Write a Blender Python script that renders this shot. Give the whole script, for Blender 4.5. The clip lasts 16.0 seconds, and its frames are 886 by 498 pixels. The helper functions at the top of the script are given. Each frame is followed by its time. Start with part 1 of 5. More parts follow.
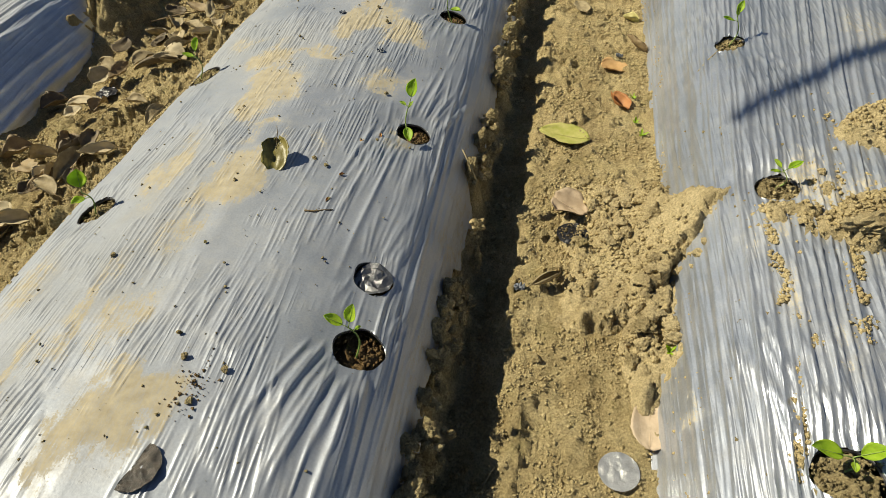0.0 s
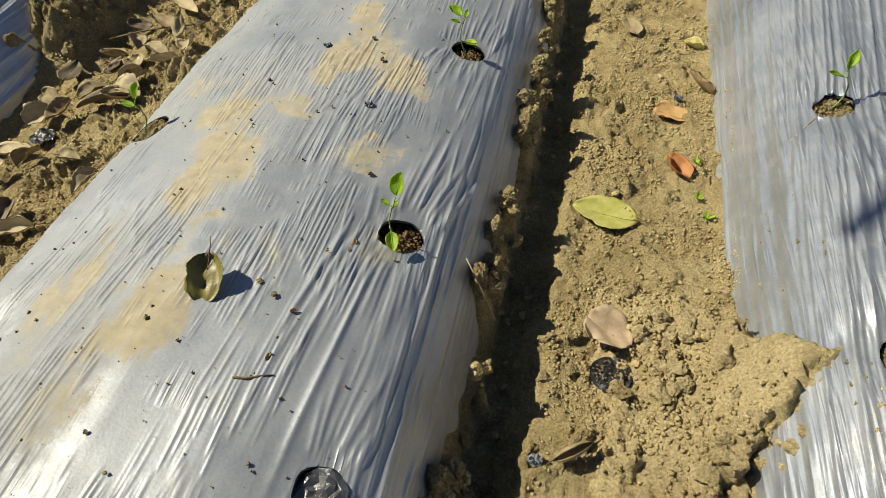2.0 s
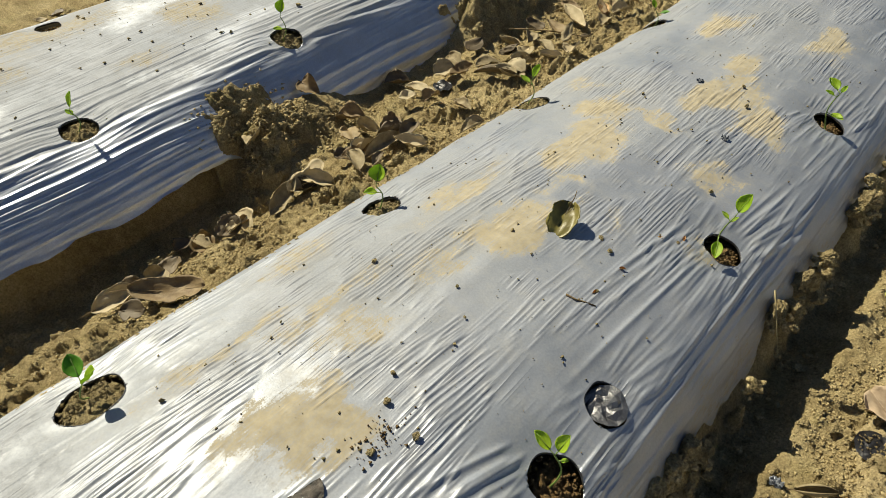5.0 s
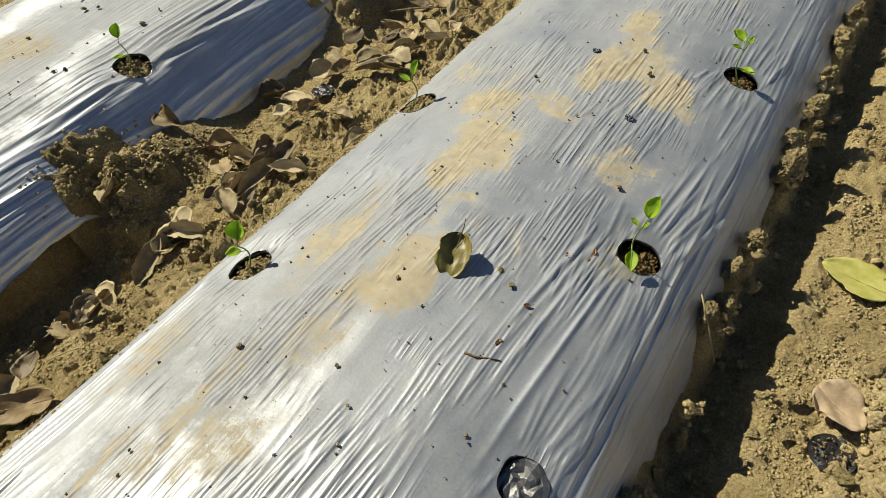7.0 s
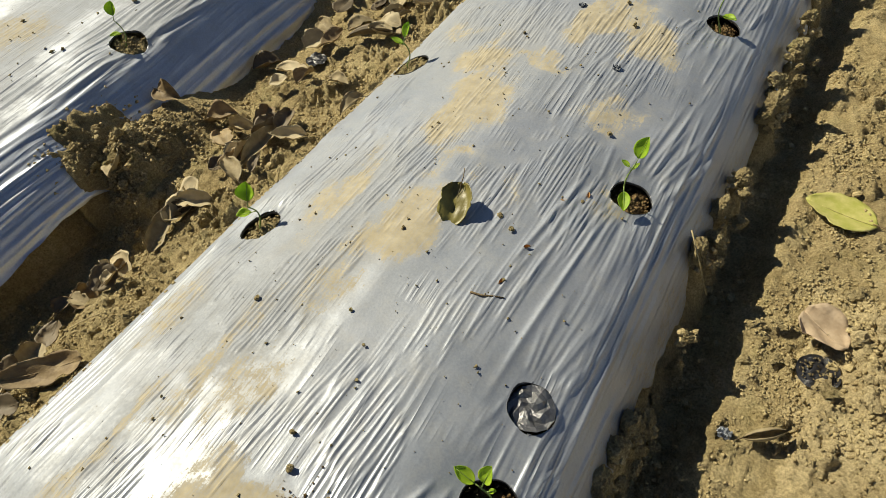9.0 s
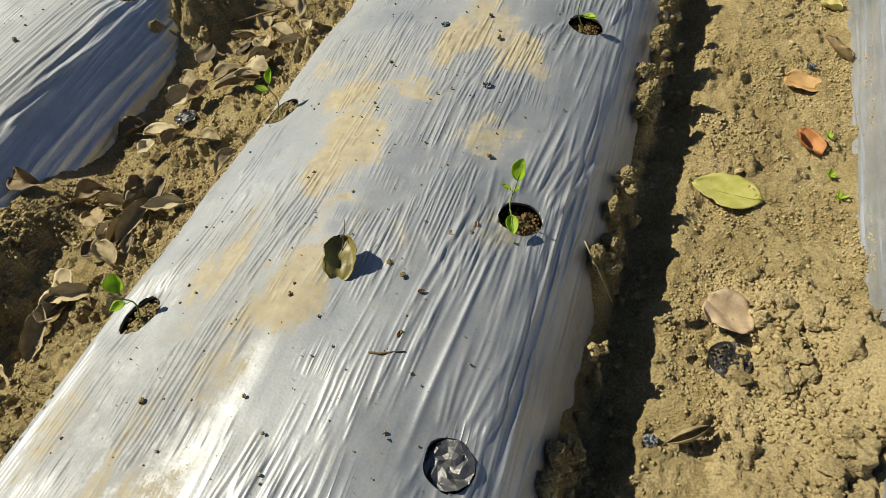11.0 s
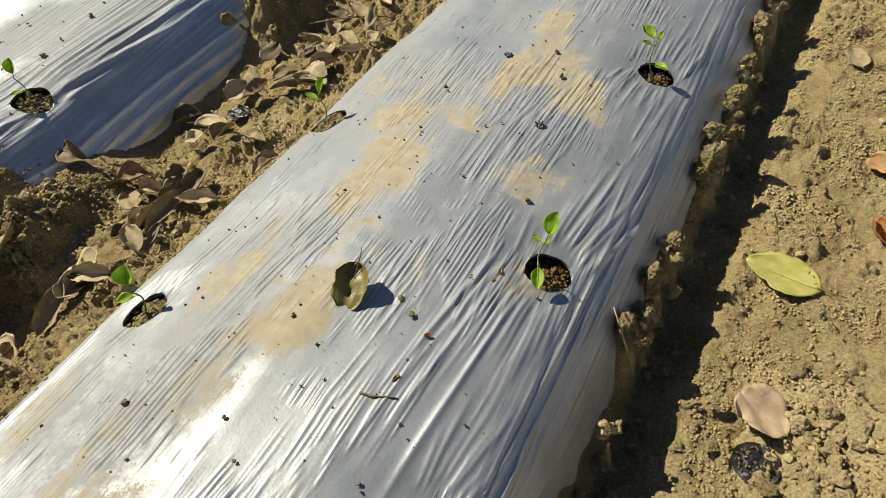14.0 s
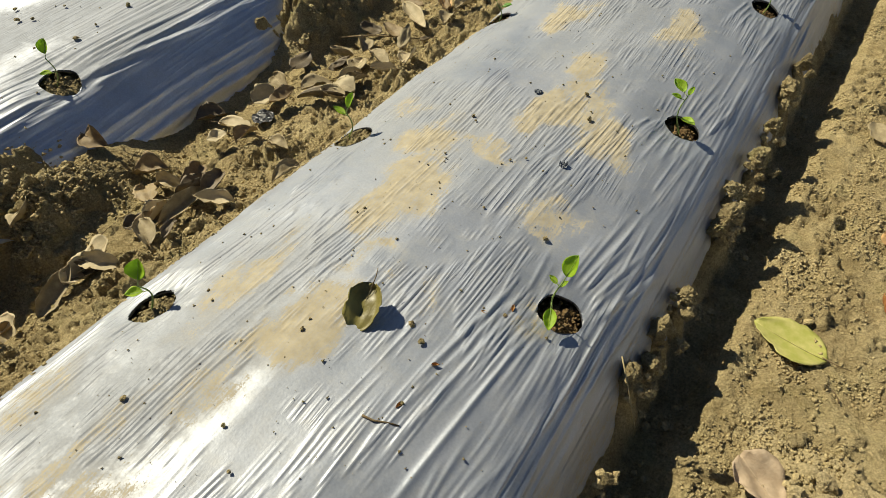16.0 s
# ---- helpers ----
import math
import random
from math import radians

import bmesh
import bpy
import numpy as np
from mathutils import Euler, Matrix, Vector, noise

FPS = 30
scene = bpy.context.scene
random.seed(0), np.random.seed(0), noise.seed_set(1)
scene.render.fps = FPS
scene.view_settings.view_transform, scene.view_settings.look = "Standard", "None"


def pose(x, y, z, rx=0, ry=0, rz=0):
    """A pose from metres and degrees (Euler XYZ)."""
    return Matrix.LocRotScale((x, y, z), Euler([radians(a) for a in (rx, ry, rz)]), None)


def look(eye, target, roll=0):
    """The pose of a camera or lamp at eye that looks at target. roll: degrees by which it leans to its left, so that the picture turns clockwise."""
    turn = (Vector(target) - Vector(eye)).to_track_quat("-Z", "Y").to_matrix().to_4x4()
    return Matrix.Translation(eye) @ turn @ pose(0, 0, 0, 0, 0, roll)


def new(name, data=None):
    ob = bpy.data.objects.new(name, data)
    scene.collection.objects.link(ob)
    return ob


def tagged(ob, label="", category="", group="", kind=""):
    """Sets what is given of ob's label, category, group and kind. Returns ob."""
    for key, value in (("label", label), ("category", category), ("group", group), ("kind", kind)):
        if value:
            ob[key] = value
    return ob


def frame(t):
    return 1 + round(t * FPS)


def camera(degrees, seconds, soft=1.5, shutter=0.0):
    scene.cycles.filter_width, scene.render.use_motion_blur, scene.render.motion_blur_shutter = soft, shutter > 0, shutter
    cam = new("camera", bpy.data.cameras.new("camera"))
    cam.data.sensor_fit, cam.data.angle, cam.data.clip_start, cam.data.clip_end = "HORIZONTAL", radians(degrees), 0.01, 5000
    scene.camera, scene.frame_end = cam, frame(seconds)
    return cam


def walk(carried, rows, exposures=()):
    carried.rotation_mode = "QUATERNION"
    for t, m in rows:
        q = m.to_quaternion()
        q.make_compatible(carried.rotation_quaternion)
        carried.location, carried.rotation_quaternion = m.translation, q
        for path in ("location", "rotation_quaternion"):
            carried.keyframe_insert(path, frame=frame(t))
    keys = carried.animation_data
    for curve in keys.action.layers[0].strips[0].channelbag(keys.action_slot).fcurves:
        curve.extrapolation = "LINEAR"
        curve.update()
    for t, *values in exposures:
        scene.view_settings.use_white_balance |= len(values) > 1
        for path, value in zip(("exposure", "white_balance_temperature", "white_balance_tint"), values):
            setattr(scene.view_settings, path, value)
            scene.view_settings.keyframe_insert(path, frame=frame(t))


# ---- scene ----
cam = camera(68.6, 16.0, 0.65)
PATH = [
    (0, (-0.007, -0.002, 1.095), (-0.225, 1.365, -0.349), -1.9),
    (0.5, (-0.032, 0.065, 1.101), (-0.284, 1.45, -0.32), -4.8),
    (1, (-0.042, 0.176, 1.096), (-0.228, 1.504, -0.388), -5.8),
    (1.5, (-0.03, 0.322, 1.078), (-0.157, 1.638, -0.422), -6.2),
    (2, (-0.019, 0.488, 1.025), (-0.318, 1.764, -0.485), -3.2),
    (2.5, (-0.046, 0.475, 1.033), (-0.554, 1.736, -0.434), 4.0),
    (3, (-0.094, 0.348, 1.07), (-0.816, 1.58, -0.33), 1.4),
    (3.5, (-0.095, 0.203, 1.087), (-0.98, 1.298, -0.333), -2.3),
    (3.7, (-0.097, 0.19, 1.105), (-0.975, 1.295, -0.312), -0.1),
    (5.8, (-0.085, 0.172, 1.104), (-1.029, 1.214, -0.318), -2.3),
    (6, (-0.086, 0.199, 1.119), (-0.976, 1.243, -0.338), -5.4),
    (6.5, (-0.094, 0.298, 1.109), (-0.839, 1.467, -0.332), -5.5),
    (7, (-0.116, 0.447, 1.078), (-0.898, 1.507, -0.426), -7.4),
    (7.5, (-0.124, 0.531, 1.066), (-0.876, 1.574, -0.466), -10.3),
    (8, (-0.115, 0.524, 1.067), (-0.922, 1.492, -0.487), -13.4),
    (8.2, (-0.113, 0.493, 1.069), (-0.911, 1.437, -0.503), -13.5),
    (10.3, (-0.055, 0.33, 1.123), (-0.629, 1.543, -0.36), -8.1),
    (10.5, (-0.061, 0.362, 1.112), (-0.594, 1.561, -0.397), -9.6),
    (11, (-0.053, 0.486, 1.087), (-0.624, 1.592, -0.479), -13.4),
    (11.5, (-0.049, 0.545, 1.067), (-0.711, 1.569, -0.518), -14.8),
    (12, (-0.035, 0.624, 1.063), (-0.555, 1.712, -0.533), -11.6),
    (12.5, (-0.003, 0.665, 1.053), (-0.374, 1.83, -0.53), -12.1),
    (13, (-0.02, 0.653, 1.054), (-0.509, 1.796, -0.513), -11.2),
    (13.5, (-0.032, 0.619, 1.05), (-0.659, 1.696, -0.514), -9.6),
    (14, (-0.03, 0.575, 1.058), (-0.765, 1.653, -0.458), -10.0),
    (14.5, (-0.021, 0.489, 1.082), (-0.809, 1.617, -0.37), -8.5),
    (15, (-0.023, 0.433, 1.098), (-0.799, 1.547, -0.37), -5.5),
    (15.5, (-0.041, 0.457, 1.093), (-0.706, 1.631, -0.383), -2.7),
    (16, (-0.066, 0.569, 1.07), (-0.808, 1.695, -0.407), -2.9),
]
walk(cam, [(t, look(eye, target, roll)) for t, eye, target, roll in PATH])

# ---- world, sun, exposure ----
SUN_AZ, SUN_EL = radians(174), radians(44.5)
world = bpy.data.worlds.new("World")
scene.world = world
world.use_nodes = True
wn = world.node_tree
sky = wn.nodes.new("ShaderNodeTexSky")
sky.sky_type = "NISHITA"
sky.sun_disc = False
sky.sun_elevation = SUN_EL
sky.sun_rotation = math.pi / 2 - SUN_AZ
sky.air_density, sky.dust_density, sky.ozone_density = 1.0, 0.4, 2.0
wn.links.new(sky.outputs[0], wn.nodes["Background"].inputs[0])
wn.nodes["Background"].inputs[1].default_value = 0.037
sun_dir = Vector((math.cos(SUN_EL) * math.cos(SUN_AZ), math.cos(SUN_EL) * math.sin(SUN_AZ), math.sin(SUN_EL)))
sun = new("sun", bpy.data.lights.new("sun", "SUN"))
sun.data.energy, sun.data.angle, sun.data.color = 5.0, radians(0.53), (1.0, 0.925, 0.7)
sun.matrix_world = look(sun_dir * 20, (0, 0, 0))
scene.view_settings.exposure = 0.31


# ---- noise on arrays ----
def lattice(ix, iy, seed):
    h = (ix.astype(np.int64) * 374761393 + iy.astype(np.int64) * 668265263 + seed * 974634777) & 0xFFFFFFFF
    h = ((h ^ (h >> 13)) * 1274126177) & 0xFFFFFFFF
    return ((h ^ (h >> 16)) & 0xFFFF) / 65535.0


def perlin(x, y, seed=0):
    x, y = np.asarray(x, float), np.asarray(y, float)
    ix, iy = np.floor(x), np.floor(y)
    fx, fy = x - ix, y - iy
    u, v = fx * fx * fx * (fx * (fx * 6 - 15) + 10), fy * fy * fy * (fy * (fy * 6 - 15) + 10)

    def corner(dx, dy):
        a = lattice(ix + dx, iy + dy, seed) * 2 * np.pi
        return np.cos(a) * (fx - dx) + np.sin(a) * (fy - dy)

    low = corner(0, 0) * (1 - u) + corner(1, 0) * u
    high = corner(0, 1) * (1 - u) + corner(1, 1) * u
    return (low * (1 - v) + high * v) * 1.5


def fbm(x, y, octaves=4, seed=0, gain=0.5):
    total, amp = 0.0, 1.0
    for k in range(octaves):
        total = total + amp * perlin(x * 2 ** k + 17.3 * k, y * 2 ** k - 9.1 * k, seed + k)
        amp *= gain
    return total


def chunks(x, y, cell, seed=0, share=0.45):
    """Broken clods lying here and there: tilted flat tops with ragged outlines, and level soil between; about 0 to 1."""
    x, y = np.asarray(x, float) / cell, np.asarray(y, float) / cell
    x, y = x + 0.28 * perlin(x * 1.7, y * 1.7, seed + 21) + 0.12 * perlin(x * 5, y * 5, seed + 23), y + 0.28 * perlin(x * 1.7, y * 1.7, seed + 22) + 0.12 * perlin(x * 5, y * 5, seed + 24)
    ix, iy = np.floor(x), np.floor(y)
    near, second = np.full(np.shape(x), 9.0), np.full(np.shape(x), 9.0)
    top = np.zeros(np.shape(x))
    for dx in (-1, 0, 1):
        for dy in (-1, 0, 1):
            cx, cy = ix + dx, iy + dy
            px, py = cx + lattice(cx, cy, seed), cy + lattice(cx, cy, seed + 5)
            d = np.abs(x - px) * 0.5 + np.hypot(x - px, y - py) * 0.6
            tall = np.clip((lattice(cx, cy, seed + 9) - 1 + share) / share, 0, 1)
            h = tall * (1 + 1.1 * (lattice(cx, cy, seed + 11) - 0.5) * (x - px) + 1.1 * (lattice(cx, cy, seed + 13) - 0.5) * (y - py)) - 0.12 * (tall == 0)
            closer = d < near
            second = np.where(closer, near, np.minimum(second, d))
            top = np.where(closer, h, top)
            near = np.where(closer, d, near)
    return top * step(0.0, 0.16, second - near)


def step(a, b, x):
    t = np.clip((np.asarray(x, float) - a) / (b - a), 0, 1)
    return t * t * (3 - 2 * t)


def bump_at(x, y, cx, cy, rx, ry):
    return np.exp(-(((x - cx) / rx) ** 2 + ((y - cy) / ry) ** 2))


# ---- materials ----
def material(name):
    m = bpy.data.materials.new(name)
    m.use_nodes = True
    return m, m.node_tree, m.node_tree.nodes["Principled BSDF"]


def node(tree, kind, **values):
    n = tree.nodes.new(kind)
    for key, value in values.items():
        n.inputs[key.replace("_", " ")].default_value = value
    return n


def ramp(tree, source, stops):
    n = tree.nodes.new("ShaderNodeValToRGB")
    while len(n.color_ramp.elements) < len(stops):
        n.color_ramp.elements.new(0.5)
    for e, (p, c) in zip(n.color_ramp.elements, stops):
        e.position, e.color = p, (*c, 1) if len(c) == 3 else c
    tree.links.new(source, n.inputs[0])
    return n.outputs[0]


def mixed(tree, factor, a, b, kind="MIX"):
    n = tree.nodes.new("ShaderNodeMix")
    n.data_type, n.blend_type = "RGBA", kind
    for socket, value in ((n.inputs[0], factor), (n.inputs[6], a), (n.inputs[7], b)):
        if isinstance(value, bpy.types.NodeSocket):
            tree.links.new(value, socket)
        else:
            socket.default_value = value if isinstance(value, float) else (*value, 1)
    return n.outputs[2]


def maths(tree, op, a, b=0.0, c=0.0, clamp=False):
    n = tree.nodes.new("ShaderNodeMath")
    n.operation, n.use_clamp = op, clamp
    for socket, value in zip(n.inputs, (a, b, c)):
        if isinstance(value, bpy.types.NodeSocket):
            tree.links.new(value, socket)
        else:
            socket.default_value = value
    return n.outputs[0]


def noisy(tree, scale, detail=4.0, rough=0.55, where=None, distortion=0.0):
    n = node(tree, "ShaderNodeTexNoise", Scale=scale, Detail=detail, Roughness=rough, Distortion=distortion)
    if where is None:
        where = tree.nodes.new("ShaderNodeTexCoord").outputs["Object"]
    tree.links.new(where, n.inputs["Vector"])
    return n.outputs["Fac"]


def stretched(tree, sx, sy, sz, rz=0.0):
    c = tree.nodes.new("ShaderNodeTexCoord")
    m = tree.nodes.new("ShaderNodeMapping")
    m.inputs["Scale"].default_value = (sx, sy, sz)
    m.inputs["Rotation"].default_value = (0, 0, rz)
    tree.links.new(c.outputs["Object"], m.inputs["Vector"])
    return m.outputs[0]


def bumped(tree, bsdf, height, strength, distance):
    b = node(tree, "ShaderNodeBump", Strength=strength, Distance=distance)
    tree.links.new(height, b.inputs["Height"])
    tree.links.new(b.outputs[0], bsdf.inputs["Normal"])


def soil_material(name, light, mid, dark, moss=0.0, relief=0.0085):
    m, t, b = material(name)
    place = t.nodes.new("ShaderNodeNewGeometry").outputs["Position"]
    coarse, fine, grit = noisy(t, 9, 5, 0.6, place), noisy(t, 60, 6, 0.7, place), noisy(t, 210, 4, 0.75, place)
    blend = maths(t, "ADD", maths(t, "MULTIPLY", coarse, 0.6), maths(t, "MULTIPLY", fine, 0.4))
    colour = ramp(t, blend, [(0.34, dark), (0.5, mid), (0.66, light)])
    colour = mixed(t, 0.75, colour, ramp(t, grit, [(0.33, (0.5, 0.47, 0.41)), (0.67, (1.5, 1.48, 1.42))]), "MULTIPLY")
    if moss:
        patch = ramp(t, noisy(t, 14, 3, 0.5, place), [(0.55, (0, 0, 0)), (0.7, (1, 1, 1))])
        colour = mixed(t, maths(t, "MULTIPLY", patch, moss), colour, (0.16, 0.19, 0.035))
    t.links.new(colour, b.inputs["Base Color"])
    b.inputs["Roughness"].default_value = 0.95
    b.inputs["Specular IOR Level"].default_value = 0.15
    crumb = noisy(t, 140, 8, 0.85, place)
    height = maths(t, "ADD", maths(t, "MULTIPLY", fine, 0.7), maths(t, "ADD", maths(t, "MULTIPLY", crumb, 1.0), maths(t, "MULTIPLY", grit, 0.45)))
    bumped(t, b, height, 1.0, relief)
    return m


SOIL = soil_material("dry_soil", (0.561, 0.468, 0.275), (0.451, 0.363, 0.198), (0.286, 0.22, 0.11), 0.14)
CLOD = soil_material("clod_soil", (0.51, 0.429, 0.249), (0.4, 0.325, 0.182), (0.244, 0.191, 0.0963), 0.25)
PALE = soil_material("pale_dry_soil", (0.616, 0.517, 0.319), (0.522, 0.429, 0.253), (0.385, 0.308, 0.174), 0.05, 0.007)
MOIST = soil_material("moist_soil", (0.36, 0.25, 0.125), (0.25, 0.165, 0.08), (0.14, 0.09, 0.042))


def film_material(name, lines=1.0, spread=0.0, metal=0.26, pale=0.64, rough_low=0.44, coat=0.1):
    m, t, b = material(name)
    mud = node(t, "ShaderNodeAttribute")
    mud.attribute_name = "mud"
    film = ramp(t, noisy(t, 6, 5, 0.65), [(0.35, (0.335 * pale, 0.365 * pale, 0.425 * pale)), (0.65, (0.425 * pale, 0.45 * pale, 0.51 * pale))])
    dust = ramp(t, noisy(t, 30, 7, 0.75), [(0.46, (0, 0, 0)), (0.74, (1, 1, 1))])
    film = mixed(t, maths(t, "MULTIPLY", dust, 0.4), film, (0.46, 0.44, 0.4))
    settled = node(t, "ShaderNodeAttribute")
    settled.attribute_name = "dust"
    haze = maths(t, "MULTIPLY", settled.outputs["Fac"], maths(t, "MULTIPLY_ADD", noisy(t, 40, 6, 0.7), 0.9, 0.5), clamp=True)
    film = mixed(t, maths(t, "MULTIPLY", haze, 0.65), film, (0.28, 0.288, 0.302))
    speck = ramp(t, noisy(t, 260, 5, 0.7), [(0.3, (0.66, 0.66, 0.69)), (0.7, (1.3, 1.28, 1.22))])
    film = mixed(t, 0.35, film, speck, "MULTIPLY")
    edge = maths(t, "ADD", mud.outputs["Fac"], maths(t, "MULTIPLY", maths(t, "SUBTRACT", noisy(t, 48, 8, 0.8), 0.5), 1.3))
    streak = noisy(t, 1.0, 5, 0.7, stretched(t, 260, 26, 50, radians(-3)))
    edge = maths(t, "ADD", edge, maths(t, "MULTIPLY", maths(t, "SUBTRACT", streak, 0.5), 0.95))
    edge = maths(t, "ADD", edge, maths(t, "MULTIPLY", maths(t, "SUBTRACT", noisy(t, 420, 3, 0.7), 0.5), 0.7))
    cover = ramp(t, edge, [(0.44, (0, 0, 0)), (0.52, (0.75, 0.75, 0.75)), (0.75, (1, 1, 1))])
    thin = ramp(t, maths(t, "ADD", maths(t, "MULTIPLY", streak, 0.6), maths(t, "MULTIPLY", noisy(t, 260, 4, 0.75), 0.5)), [(0.42, (0.62, 0.62, 0.62)), (0.6, (0.98, 0.98, 0.98))])
    halo = ramp(t, maths(t, "ADD", mud.outputs["Fac"], maths(t, "MULTIPLY", maths(t, "SUBTRACT", noisy(t, 25, 8, 0.8), 0.5), 1.4)), [(0.15, (0, 0, 0)), (0.6, (0.22, 0.22, 0.22))])
    cover = maths(t, "MAXIMUM", maths(t, "MULTIPLY", cover, thin), halo)
    tan = ramp(t, noisy(t, 45, 5, 0.6), [(0.3, (0.34, 0.29, 0.2)), (0.7, (0.47, 0.41, 0.29))])
    t.links.new(mixed(t, cover, film, tan), b.inputs["Base Color"])
    clean = maths(t, "SUBTRACT", 1.0, maths(t, "MULTIPLY_ADD", haze, 0.95, maths(t, "MULTIPLY_ADD", dust, 0.2, cover), clamp=True))
    t.links.new(maths(t, "MULTIPLY", clean, metal), b.inputs["Metallic"])
    rough = maths(t, "MULTIPLY_ADD", cover, 0.45, maths(t, "MULTIPLY_ADD", noisy(t, 18, 5, 0.6), 0.2, rough_low))
    t.links.new(maths(t, "MULTIPLY_ADD", haze, 0.12, rough), b.inputs["Roughness"])
    t.links.new(maths(t, "MULTIPLY_ADD", clean, 0.45, 0.05), b.inputs["Specular IOR Level"])
    b.inputs["IOR"].default_value = 1.4
    t.links.new(maths(t, "MULTIPLY", clean, coat), b.inputs["Coat Weight"])
    b.inputs["Coat Roughness"].default_value = 0.2
    def pleats(sx, sy, turn):
        n = noisy(t, 1.0, 1.5, 0.4, stretched(t, sx, sy, 0.4 * sx, radians(turn)))
        return maths(t, "POWER", maths(t, "SUBTRACT", 1.0, maths(t, "MULTIPLY", maths(t, "ABSOLUTE", maths(t, "SUBTRACT", n, 0.5)), 5.0), clamp=True), 1.4)

    gate = ramp(t, noisy(t, 7, 2, 0.5), [(0.47 - spread, (0.02, 0.02, 0.02)), (0.6 - spread, (1, 1, 1))])
    gate_wide = ramp(t, noisy(t, 4, 2, 0.5), [(0.47 - spread, (0.02, 0.02, 0.02)), (0.62 - spread, (1, 1, 1))])
    height = maths(t, "ADD", maths(t, "MULTIPLY", pleats(95, 3.2, -4.5), gate), maths(t, "MULTIPLY", maths(t, "MULTIPLY", pleats(52, 1.8, -3), gate_wide), 1.5))
    height = maths(t, "ADD", height, maths(t, "MULTIPLY", noisy(t, 190, 5, 0.65), 0.16))
    bumped(t, b, height, 1.0, 0.0012 * lines)
    return m


DUSTY_FILM = film_material("dusty_silver_mulch_film", 0.5, 0.1, 0.8, 1.45, 0.34, 0.0)
TIGHT_FILM = film_material("tight_silver_mulch_film", 0.8, 0.1, 0.8, 1.2, 0.24, 0.3)
FILM = film_material("silver_mulch_film", 1.15, -0.08, 0.48, 0.97, 0.29, 0.05)


def plain(name, a, b_, scale, rough, bump=0.0, metallic=0.0, trans=0.0, detail=5.0):
    m, t, b = material(name)
    info = t.nodes.new("ShaderNodeObjectInfo")
    fac = maths(t, "ADD", noisy(t, scale, detail, 0.6), maths(t, "MULTIPLY", maths(t, "SUBTRACT", info.outputs["Random"], 0.5), 0.25))
    t.links.new(ramp(t, fac, [(0.3, a), (0.7, b_)]), b.inputs["Base Color"])
    b.inputs["Roughness"].default_value = rough
    b.inputs["Metallic"].default_value = metallic
    if bump:
        bumped(t, b, noisy(t, scale * 6, 4, 0.6), bump, 0.002)
    if trans:
        thin = t.nodes.new("ShaderNodeBsdfTranslucent")
        both = t.nodes.new("ShaderNodeMixShader")
        both.inputs[0].default_value = trans
        t.links.new(b.inputs["Base Color"].links[0].from_socket, thin.inputs["Color"])
        t.links.new(b.outputs[0], both.inputs[1])
        t.links.new(thin.outputs[0], both.inputs[2])
        t.links.new(both.outputs[0], t.nodes["Material Output"].inputs["Surface"])
    return m


PALE_LEAF = plain("dead_leaf_bleached", (0.4, 0.33, 0.2), (0.6, 0.5, 0.32), 35, 0.7, 0.5, trans=0.1)
PINK_TAN = plain("dead_leaf_pinkish", (0.4, 0.3, 0.2), (0.6, 0.475, 0.34), 40, 0.7, 0.5, trans=0.1)
DEAD_DARK = plain("dead_leaf_dark", (0.09, 0.065, 0.035), (0.2, 0.15, 0.085), 40, 0.6, 0.5, trans=0.08)
DEAD_TAN = plain("dead_leaf_tan", (0.27, 0.212, 0.118), (0.46, 0.375, 0.22), 60, 0.7, 0.5, trans=0.12)
DEAD_BROWN = plain("dead_leaf_brown", (0.2, 0.135, 0.065), (0.37, 0.275, 0.14), 45, 0.65, 0.5, trans=0.12)
DEAD_RED = plain("dead_leaf_red", (0.36, 0.12, 0.035), (0.5, 0.23, 0.08), 50, 0.6, 0.5, trans=0.2)
DEAD_ORANGE = plain("dead_leaf_orange", (0.56, 0.34, 0.14), (0.68, 0.46, 0.22), 50, 0.65, 0.4, trans=0.15)
YELLOW_LEAF = plain("yellowing_leaf", (0.4, 0.4, 0.09), (0.66, 0.59, 0.25), 30, 0.5, 0.4, trans=0.15, detail=3.0)
OLIVE_LEAF = plain("olive_leaf", (0.055, 0.036, 0.016), (0.26, 0.225, 0.06), 20, 0.42, 0.4, trans=0.1)
GREEN_LEAF = plain("seedling_green", (0.34, 0.54, 0.025), (0.52, 0.68, 0.06), 80, 0.5, 0.3, trans=0.5)
DEEP_LEAF = plain("seedling_deep_green", (0.1, 0.33, 0.02), (0.18, 0.42, 0.04), 80, 0.5, 0.3, trans=0.45)
STEM = plain("seedling_stem", (0.16, 0.26, 0.05), (0.28, 0.36, 0.1), 90, 0.5)
TWIG = plain("dry_twig", (0.1, 0.065, 0.03), (0.24, 0.17, 0.08), 120, 0.8, 0.6)
STRAW = plain("dry_straw", (0.3, 0.24, 0.12), (0.46, 0.38, 0.2), 90, 0.7)
BLACK_FILM = plain("black_film_underside", (0.012, 0.012, 0.014), (0.03, 0.03, 0.034), 40, 0.3, 0.8)
SILVER_DISC = plain("silver_film_cutout", (0.5, 0.5, 0.5), (0.66, 0.66, 0.65), 60, 0.35, 0.6, 0.7)

RIM = plain("cut_film_rim", (0.03, 0.03, 0.033), (0.09, 0.09, 0.1), 60, 0.35, 0.4, 0.2)


